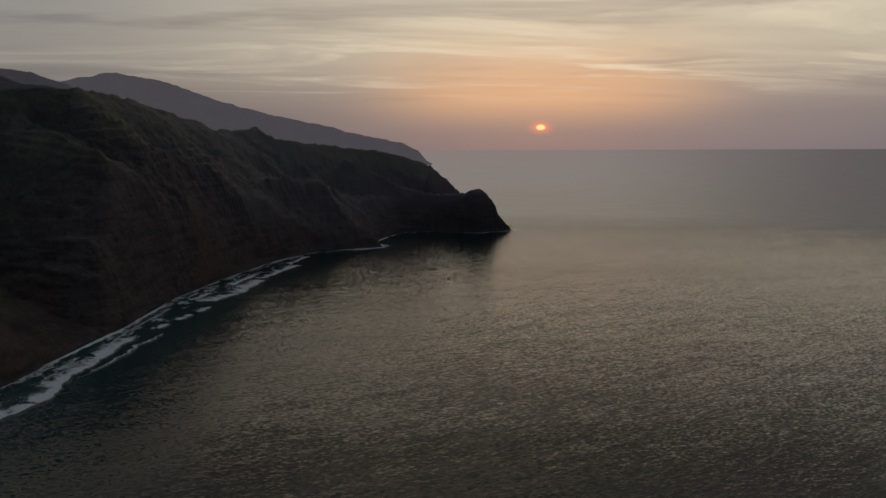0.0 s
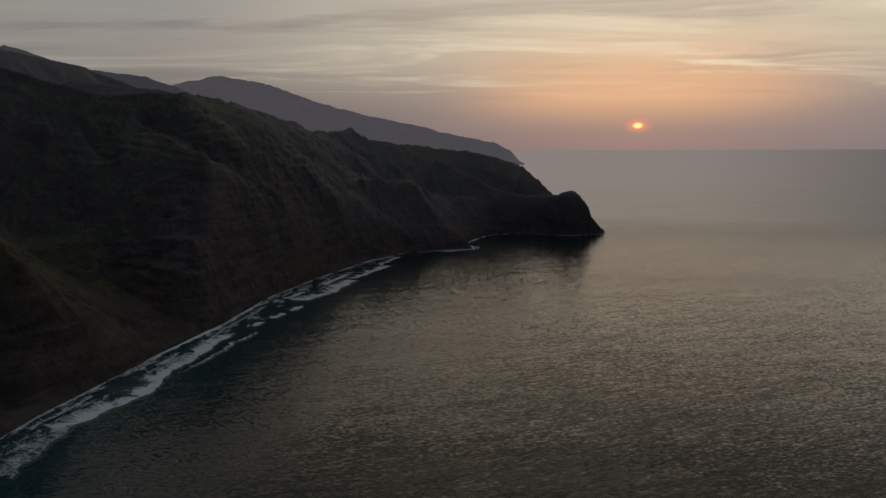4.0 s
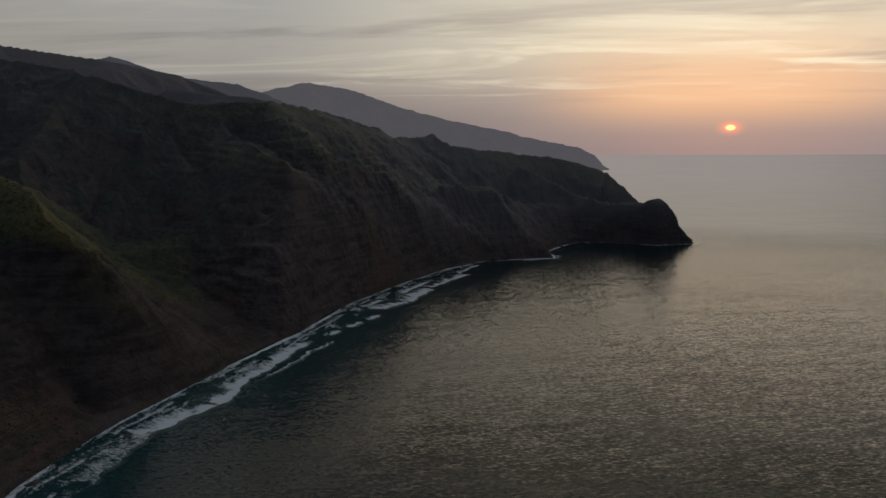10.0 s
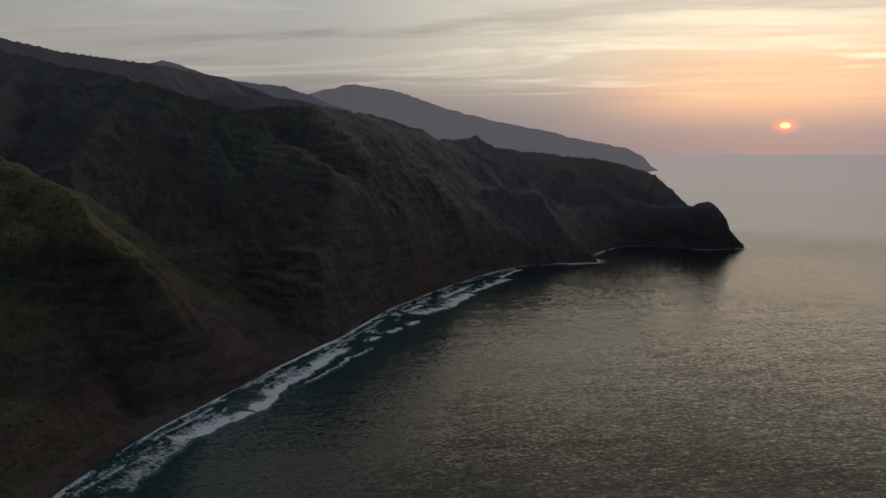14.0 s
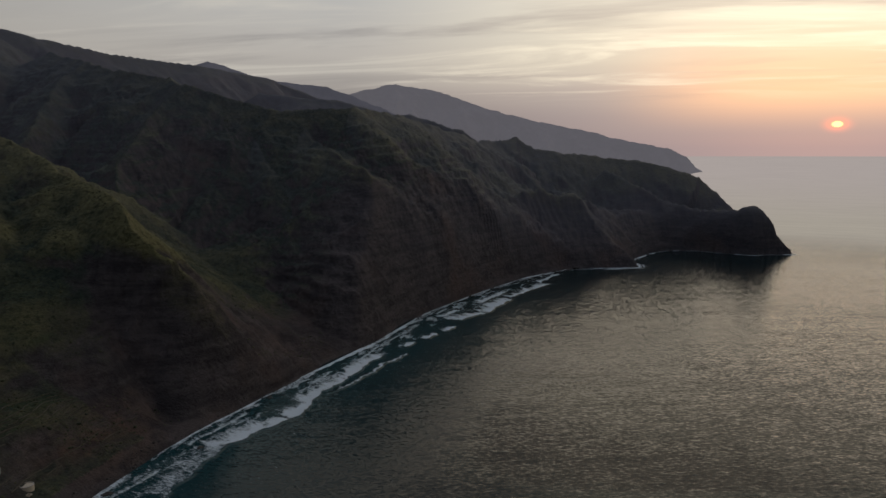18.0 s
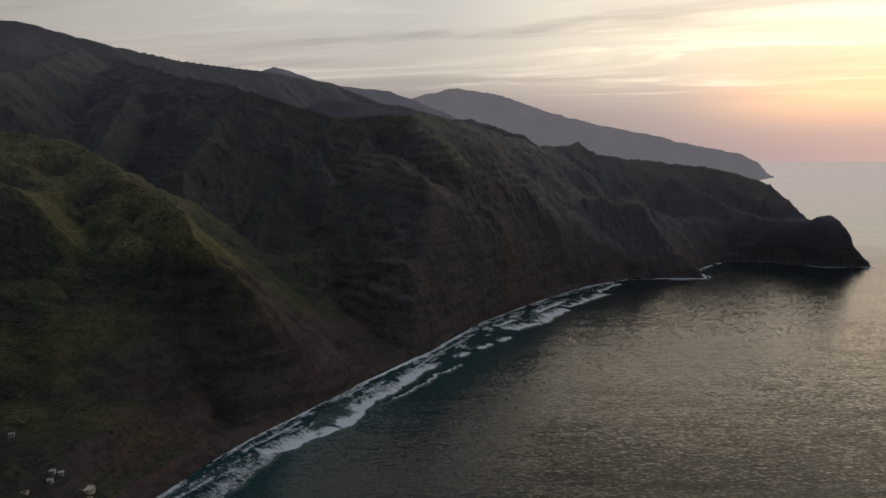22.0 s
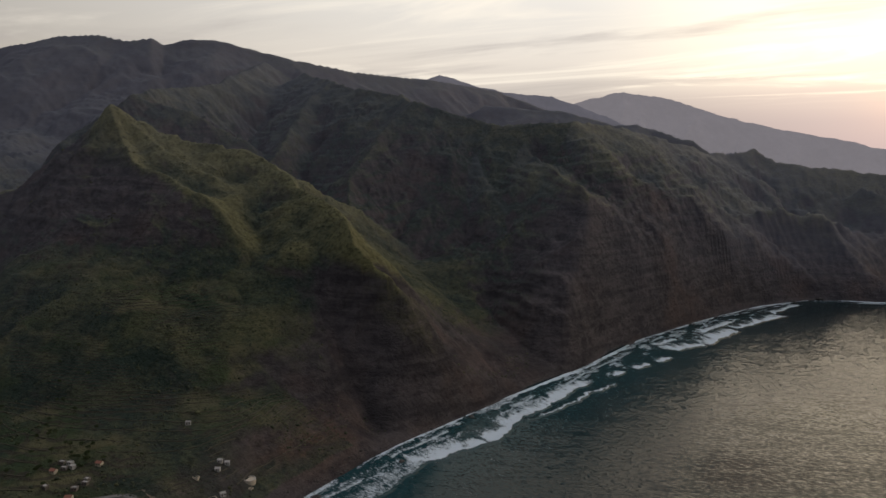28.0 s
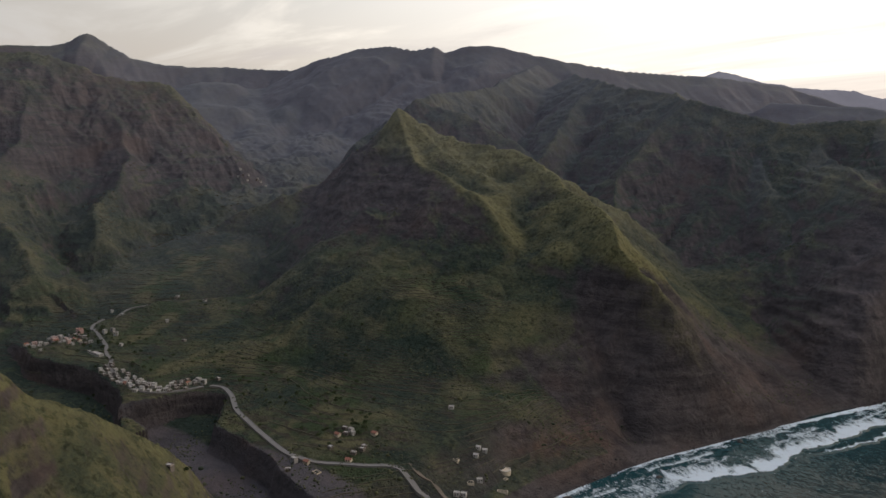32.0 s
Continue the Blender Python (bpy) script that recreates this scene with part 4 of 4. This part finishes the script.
def house(wide, deep, storeys, walls, roof, gable, label):
    """A block house with a flat roof and parapet, or a gable; its foot reaches into the slope."""
    base = new("house")
    tall = 2.5 * storeys
    part("wall", box(-wide / 2, -deep / 2, -3.0, wide / 2, deep / 2, tall), walls, base)
    if gable:
        bm = bmesh.new()
        rise, over, thick = 0.34 * deep, 0.35, 0.18
        for side in (-1, 1):
            ring = [(-wide / 2 - over, side * (deep / 2 + over), tall - 0.1), (wide / 2 + over, side * (deep / 2 + over), tall - 0.1), (wide / 2 + over, 0, tall + rise), (-wide / 2 - over, 0, tall + rise)]
            low = [bm.verts.new(p) for p in ring]
            top = [bm.verts.new((p[0], p[1], p[2] + thick)) for p in ring]
            bm.faces.new(top), bm.faces.new(low[::-1])
            for a in range(4):
                bm.faces.new((low[a], low[(a + 1) % 4], top[(a + 1) % 4], top[a]))
        bmesh.ops.recalc_face_normals(bm, faces=bm.faces)
        part("roof", bm, roof, base)
        for x in (-wide / 2, wide / 2 - 0.2):
            bm = bmesh.new()
            a = [bm.verts.new((x, y, z)) for y, z in ((-deep / 2, tall), (deep / 2, tall), (0, tall + rise))]
            b = [bm.verts.new((x + 0.2, y, z)) for y, z in ((-deep / 2, tall), (deep / 2, tall), (0, tall + rise))]
            bm.faces.new(a), bm.faces.new(b[::-1])
            for k in range(3):
                bm.faces.new((a[k], b[k], b[(k + 1) % 3], a[(k + 1) % 3]))
            bmesh.ops.recalc_face_normals(bm, faces=bm.faces)
            part("gable", bm, walls, base)
    else:
        part("roof", box(-wide / 2 - 0.15, -deep / 2 - 0.15, tall, wide / 2 + 0.15, deep / 2 + 0.15, tall + 0.22), roof, base)
        bm = box(-wide / 2, -deep / 2, tall + 0.22, wide / 2, -deep / 2 + 0.2, tall + 0.85)
        for args in ((-wide / 2, deep / 2 - 0.2, wide / 2, deep / 2), (-wide / 2, -deep / 2 + 0.2, -wide / 2 + 0.2, deep / 2 - 0.2), (wide / 2 - 0.2, -deep / 2 + 0.2, wide / 2, deep / 2 - 0.2)):
            box(args[0], args[1], tall + 0.22, args[2], args[3], tall + 0.85, bm)
        part("parapet", bm, walls, base)
    for storey in range(storeys):
        for side in (-1, 1):
            for x in (np.arange(-wide / 2 + 1.4, wide / 2 - 1.0, 2.6)):
                if storey == 0 and side < 0 and x < -wide / 2 + 2:
                    continue
                z = 2.5 * storey + 0.95
                y0, y1 = sorted((side * deep / 2, side * (deep / 2 + 0.06)))
                bm = box(x - 0.1, y0, z - 0.1, x, y1, z + 1.3)
                for args in ((x + 1.0, z - 0.1, x + 1.1, z + 1.3), (x, z - 0.1, x + 1.0, z), (x, z + 1.2, x + 1.0, z + 1.3)):
                    box(args[0], y0, args[1], args[2], y1, args[3], bm)
                window = part("window", bm, dark_wood, base)
                y0, y1 = sorted((side * deep / 2, side * (deep / 2 + 0.03)))
                part("pane", box(x, y0, z, x + 1.0, y1, z + 1.2), window_glass, window)
    part("door", box(-wide / 2 + 1.2, -deep / 2 - 0.06, 0, -wide / 2 + 2.2, -deep / 2, 2.1), blue_wood if storeys > 1 else dark_wood, base)
    return tagged(base, label, "house", "houses of the village")


KINDS = [
    house(5.8, 4.6, 1, white_wall, slab_grey, False, "small whitewashed house with a flat roof and parapet"),
    house(6.4, 5.4, 2, white_wall, slab_grey, False, "two-storey white house with a flat concrete roof"),
    house(6.8, 5.8, 2, pink_wall, slab_grey, False, "two-storey pink plastered house with a flat roof"),
    house(6.4, 5.2, 2, grey_wall, slab_grey, False, "unfinished grey concrete block house with a flat roof"),
    house(6.4, 5.0, 1, sand_wall, tile_red, True, "low house with a red tiled gable roof"),
    house(5.0, 3.8, 1, white_wall, white_wall, True, "small white house with a white gable roof"),
    house(9.0, 7.5, 3, pink_wall, tile_red, False, "tall three-storey pink house above its neighbours"),
    house(5.8, 4.4, 1, stone_wall, slab_grey, False, "low dark stone cottage with a pale flat roof"),
    house(34.0, 7.0, 1, white_wall, slab_grey, False, "long low white school building with many windows"),
]
placed = set()


def put_house(kind, x, y, turn):
    z = float(land(np.array([x]), np.array([y]))[0])
    m = pose(x, y, z + 0.3, 0, 0, turn)
    if kind in placed:
        return copy_thing(KINDS[kind], m)
    placed.add(kind)
    KINDS[kind].matrix_basis = m
    return KINDS[kind]


# single houses by the road, above the sea and on the slopes: kind, x, y, turn; the four from (-653, 503) to (-637, 504)
# stand in for small white specks
for kind, x, y, turn in [(5, -523, 589, 30), (5, -530, 599, 30), (5, -525, 604, 40), (0, -498, 572, 60), (0, -495, 538, 40), (0, -491, 544, 30), (7, -653, 503, 20), (7, -642, 498, 25), (0, -644, 506, 10), (0, -637, 504, 0), (4, -647, 490, 10), (4, -620, 522, 15), (4, -594, 472, 30), (7, -630, 471, 0), (7, -606, 499, 0), (7, -602, 494, 20), (7, -602, 483, 30), (0, -605, 622, 40), (3, -632, 428, 15), (4, -621, 437, 20), (7, -619, 414, 60), (8, -1101, 344, 14), (6, -1223, 349, 20), (1, -1176, 376, 10), (1, -1159, 388, 60), (3, -1175, 388, 15), (0, -1109, 382, 30), (0, -1172, 284, 10), (7, -500, 259, 30), (7, -1065, 463, 30), (0, -1161, 469, 0), (0, -1310, 420, 10), (0, -1284, 431, 10), (0, -1270, 437, 10), (0, -1284, 497, 0), (0, -1243, 510, 0), (7, -908, 455, 10), (0, -1219, 555, 10), (0, -918, 427, 20), (1, -917, 431, 20), (1, -909, 435, 40), (0, -919, 419, 10)]:
    put_house(kind, x, y, turn)
pick = random.Random(11)


def village(line, count, spread, kinds):
    run = [Vector(p) for p in line]
    lengths = [(b - a).length for a, b in zip(run, run[1:])]
    taken = []
    while len(taken) < count:
        s = pick.uniform(0, sum(lengths))
        for a, b, size in zip(run, run[1:], lengths):
            if s <= size:
                break
            s -= size
        way_along = (b - a).normalized()
        spot = a + way_along * s + Vector((-way_along.y, way_along.x)) * pick.uniform(-spread, spread)
        if all((spot - other).length > 6.2 for other in taken):
            taken.append(spot)
            put_house(pick.choice(kinds), spot.x, spot.y, math.degrees(math.atan2(way_along.y, way_along.x)) + pick.uniform(-14, 14))


village([(-1218, 273), (-1222, 299), (-1224, 323), (-1164, 336), (-1163, 352)], 38, 15, [0, 0, 0, 2, 4, 7, 7, 0, 5, 1])
village([(-1045, 339), (-1027, 346), (-993, 351), (-935, 358), (-918, 374), (-913, 398), (-920, 423)], 60, 13, [0, 0, 7, 7, 7, 0, 5, 0, 7, 4])
village([(-1869, 875), (-1860, 912), (-1877, 953), (-1906, 1009)], 9, 12, [0, 7, 0])
village([(-1262, 459), (-1308, 524), (-1212, 572)], 6, 50, [0, 7])


def ribbon(name, points, half, mat, label, category, lift=0.35, kerb=0.0):
    line, run = curve_through(points, 3.0)
    way = np.gradient(line, axis=0)
    way /= np.linalg.norm(way, axis=1, keepdims=True)
    side = np.stack([-way[:, 1], way[:, 0]], 1)
    middle = land(line[:, 0], line[:, 1])
    middle = np.maximum(np.convolve(np.pad(middle, 6, mode="edge"), np.ones(13) / 13, "valid"), middle - 0.4)
    # top with a cambered middle, and sides that reach into the ground
    rows = [(-half - 0.6, -4.0), (-half - 0.25, lift - 0.05 + kerb), (-half, lift - 0.05 + kerb), (-half, lift - 0.05), (0, lift), (half, lift - 0.05), (half, lift - 0.05 + kerb), (half + 0.25, lift - 0.05 + kerb), (half + 0.6, -4.0)]
    verts = np.concatenate([np.stack([line[:, 0] + side[:, 0] * o, line[:, 1] + side[:, 1] * o, middle + z], 1) for o, z in rows])
    faces = grid_faces(len(rows), len(line))[:, ::-1]
    ob = mesh_object(name, verts, faces, mat)
    ob.data.polygons.foreach_set("use_smooth", np.zeros(len(faces), bool))
    return tagged(ob, label, category, kind="structure")


ribbon("road", [(-466, 474), (-504, 508), (-517, 506), (-540, 505), (-557, 499), (-573, 482), (-592, 466), (-613, 447), (-635, 436), (-660, 429), (-711, 429), (-754, 431), (-792, 433), (-827, 443), (-848, 449), (-883, 452), (-901, 439)],
       2.9, asphalt, "grey asphalt road winding along the slope above the gorge", "road", 1.0, 0.45)
ribbon("village_road", [(-902, 432), (-903, 402), (-908, 374), (-928, 355), (-985, 349), (-1022, 348), (-1039, 347), (-1062, 356), (-1088, 356), (-1124, 364), (-1186, 367), (-1231, 369), (-1252, 385), (-1272, 413), (-1289, 430), (-1301, 452), (-1295, 474), (-1296, 499)], 2.4, asphalt,
       "pale narrow road climbing through the village", "road", 0.9, 0.2)
earth_track = painted("earth_track", (0.14, 0.115, 0.09), stain=0.5, scale=0.3)
ribbon("dirt_track", [(-548, 518), (-530, 519), (-520, 526), (-510, 526), (-500, 525), (-492, 526)], 1.8, earth_track, "dusty earth track between the fields and the houses", "track", 0.3)

# round water tank with a low wall, above the sea
tank = new("water_tank")
z = float(land(np.array([-501.0]), np.array([612.0]))[0])
tank.matrix_world = pose(-501, 612, z)


def drum(r_in, r_out, z0, z1, sides=48):
    bm = bmesh.new()
    rings_ = [[bm.verts.new((r * math.cos(2 * math.pi * k / sides), r * math.sin(2 * math.pi * k / sides), zz)) for k in range(sides)] for r, zz in ((r_out, z0), (r_out, z1), (r_in, z1), (r_in, z0))]
    for a, b in ((0, 1), (1, 2), (2, 3), (3, 0)):
        for k in range(sides):
            bm.faces.new((rings_[a][k], rings_[a][(k + 1) % sides], rings_[b][(k + 1) % sides], rings_[b][k]))
    bmesh.ops.recalc_face_normals(bm, faces=bm.faces)
    return bm


part("wall", drum(5.6, 6.1, -4.0, 2.6), sand_wall, tank, "pale cement ring wall")
part("rim", drum(5.5, 6.25, 2.6, 2.8), white_wall, tank, "whitewashed rim")
bm = bmesh.new()
bmesh.ops.create_circle(bm, cap_ends=True, segments=48, radius=5.58, matrix=Matrix.Translation((0, 0, 1.9)))
part("lid", bm, sand_wall, tank)
tagged(tank, "round cement water tank with a pale rim", "water tank")

# open basins and roofless walls near the sea
for x, y, wide, deep, turn in [(-500, 561, 7, 6, 60), (-528, 565, 6, 4, 20), (-477, 585, 11, 4, 40), (-598, 436, 8, 6, 10), (-492, 604, 4, 4, 10)]:
    z = float(land(np.array([float(x)]), np.array([float(y)]))[0])
    base = new("stone_pen")
    base.matrix_world = pose(x, y, z, 0, 0, turn)
    for name, args in (("wall", (-wide / 2, -deep / 2, wide / 2, -deep / 2 + 0.4)), ("wall", (-wide / 2, deep / 2 - 0.4, wide / 2, deep / 2)), ("wall", (-wide / 2, -deep / 2 + 0.4, -wide / 2 + 0.4, deep / 2 - 0.4)), ("wall", (wide / 2 - 0.4, -deep / 2 + 0.4, wide / 2, deep / 2 - 0.4))):
        part(name, box(args[0], args[1], -2.5, args[2], args[3], 1.4), sand_wall, base)
    tagged(base, "low roofless stone enclosure on the slope", "enclosure", "stone pens")

# terrace walls: they follow the level lines of the slopes
field_stone = painted("field_stone", (0.085, 0.078, 0.056), stain=0.6, scale=0.5)


def terraces(x0, x1, y0, y1, cell, every, low, high, patch_seed, patch_size, cut_off):
    gx, gy = np.meshgrid(np.arange(x0, x1, cell), np.arange(y0, y1, cell))
    z, _, inland = land(gx, gy, True)
    z = blurred(z, 3)
    z = blurred(z, 3)
    slope = np.hypot(*np.gradient(z, cell))
    grown = (slope > 0.10) & (slope < 0.5) & (z > low) & (z < high) & (inland > 40) & (rough(gx, gy, patch_size, 3, 0.5, patch_seed) > cut_off)
    band = np.floor(z / every)
    found = []
    for j, i in zip(*np.nonzero(grown[:-1, :-1])):
        corner = [(j, i), (j, i + 1), (j + 1, i + 1), (j + 1, i)]
        hs = [z[c] for c in corner]
        top = max(band[c] for c in corner)
        if top == min(band[c] for c in corner):
            continue
        cutz = top * every
        ends = []
        for a in range(4):
            h0, h1 = hs[a], hs[(a + 1) % 4]
            if (h0 < cutz) != (h1 < cutz):
                t = (cutz - h0) / (h1 - h0)
                p, q = corner[a], corner[(a + 1) % 4]
                ends.append((gx[p] + t * (gx[q] - gx[p]), gy[p] + t * (gy[q] - gy[p])))
        if len(ends) >= 2:
            found.append((*ends[0], *ends[1], cutz))
    return found


pieces = terraces(-1000, -500, 420, 820, 6.0, 3.2, 24, 170, 71, 90, -0.45) + terraces(-1700, -1000, 250, 900, 9.0, 5.0, 40, 260, 72, 120, -0.2) + terraces(-1950, -1500, 500, 1000, 12.0, 9.0, 150, 420, 73, 130, 0.05)
ends = np.array(pieces)
ends[:, 4] = land((ends[:, 0] + ends[:, 2]) / 2, (ends[:, 1] + ends[:, 3]) / 2)
along_x, along_y = ends[:, 2] - ends[:, 0], ends[:, 3] - ends[:, 1]
size = np.maximum(np.hypot(along_x, along_y), 0.01)
nx, ny = -along_y / size * 0.35, along_x / size * 0.35
jitter = rng.uniform(-0.25, 0.25, len(ends))
blocks = np.stack([np.stack([ends[:, 2 * e] + sgn * nx, ends[:, 2 * e + 1] + sgn * ny, ends[:, 4] + up + (jitter if up > 0 else 0)], 1) for up in (-1.6, 0.7) for e, sgn in ((0, -1), (1, -1), (1, 1), (0, 1))], 1)
cube_f = np.array([(0, 1, 2, 3), (7, 6, 5, 4), (0, 4, 5, 1), (1, 5, 6, 2), (2, 6, 7, 3), (3, 7, 4, 0)])
walls = mesh_object("terrace_walls", blocks.reshape(-1, 3), (cube_f[None] + 8 * np.arange(len(ends))[:, None, None]).reshape(-1, 4), field_stone)
walls.data.polygons.foreach_set("use_smooth", np.zeros(6 * len(ends), bool))
tagged(walls, "dry-stone terrace walls stepping up the field slopes", "terrace walls", kind="stuff")


# ---- plants ----
def leaf_material(name, dark, light):
    m, graph, place = material(name)
    own = graph.add("ShaderNodeNewGeometry").outputs["Random Per Island"]
    finish(graph, graph.mix(own, dark, light), 0.8, **{"Specular IOR Level": 0.2})
    return m


leaves = leaf_material("leaves", (0.020, 0.034, 0.014), (0.060, 0.082, 0.028))
scrub_leaf = leaf_material("scrub_leaf", (0.030, 0.040, 0.026), (0.092, 0.096, 0.050))
bark = painted("bark", (0.09, 0.07, 0.05))


def tree(seed, tall, spread, label):
    r = random.Random(seed)
    base = new("tree")
    bm = bmesh.new()
    limbs = [(Vector((0, 0, -0.6)), Vector((0.1, 0.05, 0.5 * tall)), 0.22, 0.13)]
    for k in range(5):
        a = 2 * math.pi * k / 5 + r.uniform(-0.4, 0.4)
        limbs.append((Vector((0.1, 0.05, r.uniform(0.3, 0.5) * tall)), Vector((math.cos(a) * spread * 0.6, math.sin(a) * spread * 0.6, r.uniform(0.62, 0.85) * tall)), 0.11, 0.04))
    for a, b, r0, r1 in limbs:
        turn = (b - a).to_track_quat("Z", "Y").to_matrix().to_4x4()
        bmesh.ops.create_cone(bm, cap_ends=True, segments=7, radius1=r0, radius2=r1, depth=(b - a).length, matrix=Matrix.Translation((a + b) / 2) @ turn)
    part("trunk", bm, bark, base)
    bm = bmesh.new()
    for _ in range(170):
        a, q = r.uniform(0, 2 * math.pi), math.sqrt(r.random())
        heart = Vector((math.cos(a) * q * spread, math.sin(a) * q * spread, tall * (0.5 + 0.5 * r.random() * (1 - 0.6 * q * q))))
        size = r.uniform(0.3, 0.62)
        turn = Euler((r.uniform(0, 6), r.uniform(0, 6), r.uniform(0, 6))).to_matrix()
        ring = [bm.verts.new(heart + turn @ Vector(p) * size) for p in ((1, 0, 0), (0.2, 0.55, 0.12), (-0.9, 0.1, 0), (0.1, -0.6, 0.1), (0, 0, 0.45))]
        for k in range(4):
            bm.faces.new((ring[k], ring[(k + 1) % 4], ring[4]))
    part("crown", bm, leaves, base)
    return tagged(base, label, "tree", "trees round the houses")


kinds_of_tree = [tree(1, 6.0, 2.6, "broad dark green tree beside the houses"), tree(2, 4.5, 2.0, "low bushy green tree among the fields"), tree(3, 7.5, 2.2, "tall slender green tree by the village")]
standing = set()
for n in range(170):
    cx, cy, wide = pick.choice([(-655, 495, 32), (-640, 515, 26), (-1160, 330, 60), (-1000, 360, 55), (-1190, 330, 45), (-1110, 380, 50), (-900, 470, 60), (-700, 520, 80), (-800, 520, 80), (-1250, 480, 90), (-545, 300, 40)])
    x, y = pick.gauss(cx, wide * 0.6), pick.gauss(cy, wide * 0.6)
    z = float(land(np.array([x]), np.array([y]))[0])
    kind = pick.randrange(3)
    m = pose(x, y, z, 0, 0, pick.uniform(0, 360))
    if kind in standing:
        copy_thing(kinds_of_tree[kind], m)
    else:
        standing.add(kind)
        kinds_of_tree[kind].matrix_basis = m

# scrub and grass tufts over the slopes
count = 64000
a, r = radians(1) * rng.uniform(22, 88, count), 560 * np.exp(rng.uniform(0, 1.35, count))
x, y = 20 - np.sin(a) * r, 80 + np.cos(a) * r
z, _, inland = land(x, y, True)
zx, zy = land(x + 4, y), land(x, y + 4)
gentle = np.hypot(zx - z, zy - z) / 4
grows = (inland > 30) & (gentle < 0.85) & (rough(x, y, 80, 3, 0.5, 88) + rng.uniform(-0.6, 0.6, count) > 0.05)
x, y, z = x[grows], y[grows], z[grows]
size = rng.gamma(2.0, 0.28, len(x)) + 0.3
scrub = scatter("scrub", np.stack([x, y, z + 0.25 * size], 1), size, 0.75, scrub_leaf, 9)
tagged(scrub, "low dry scrub and grass tufts dotting the slopes", "scrub", kind="stuff")
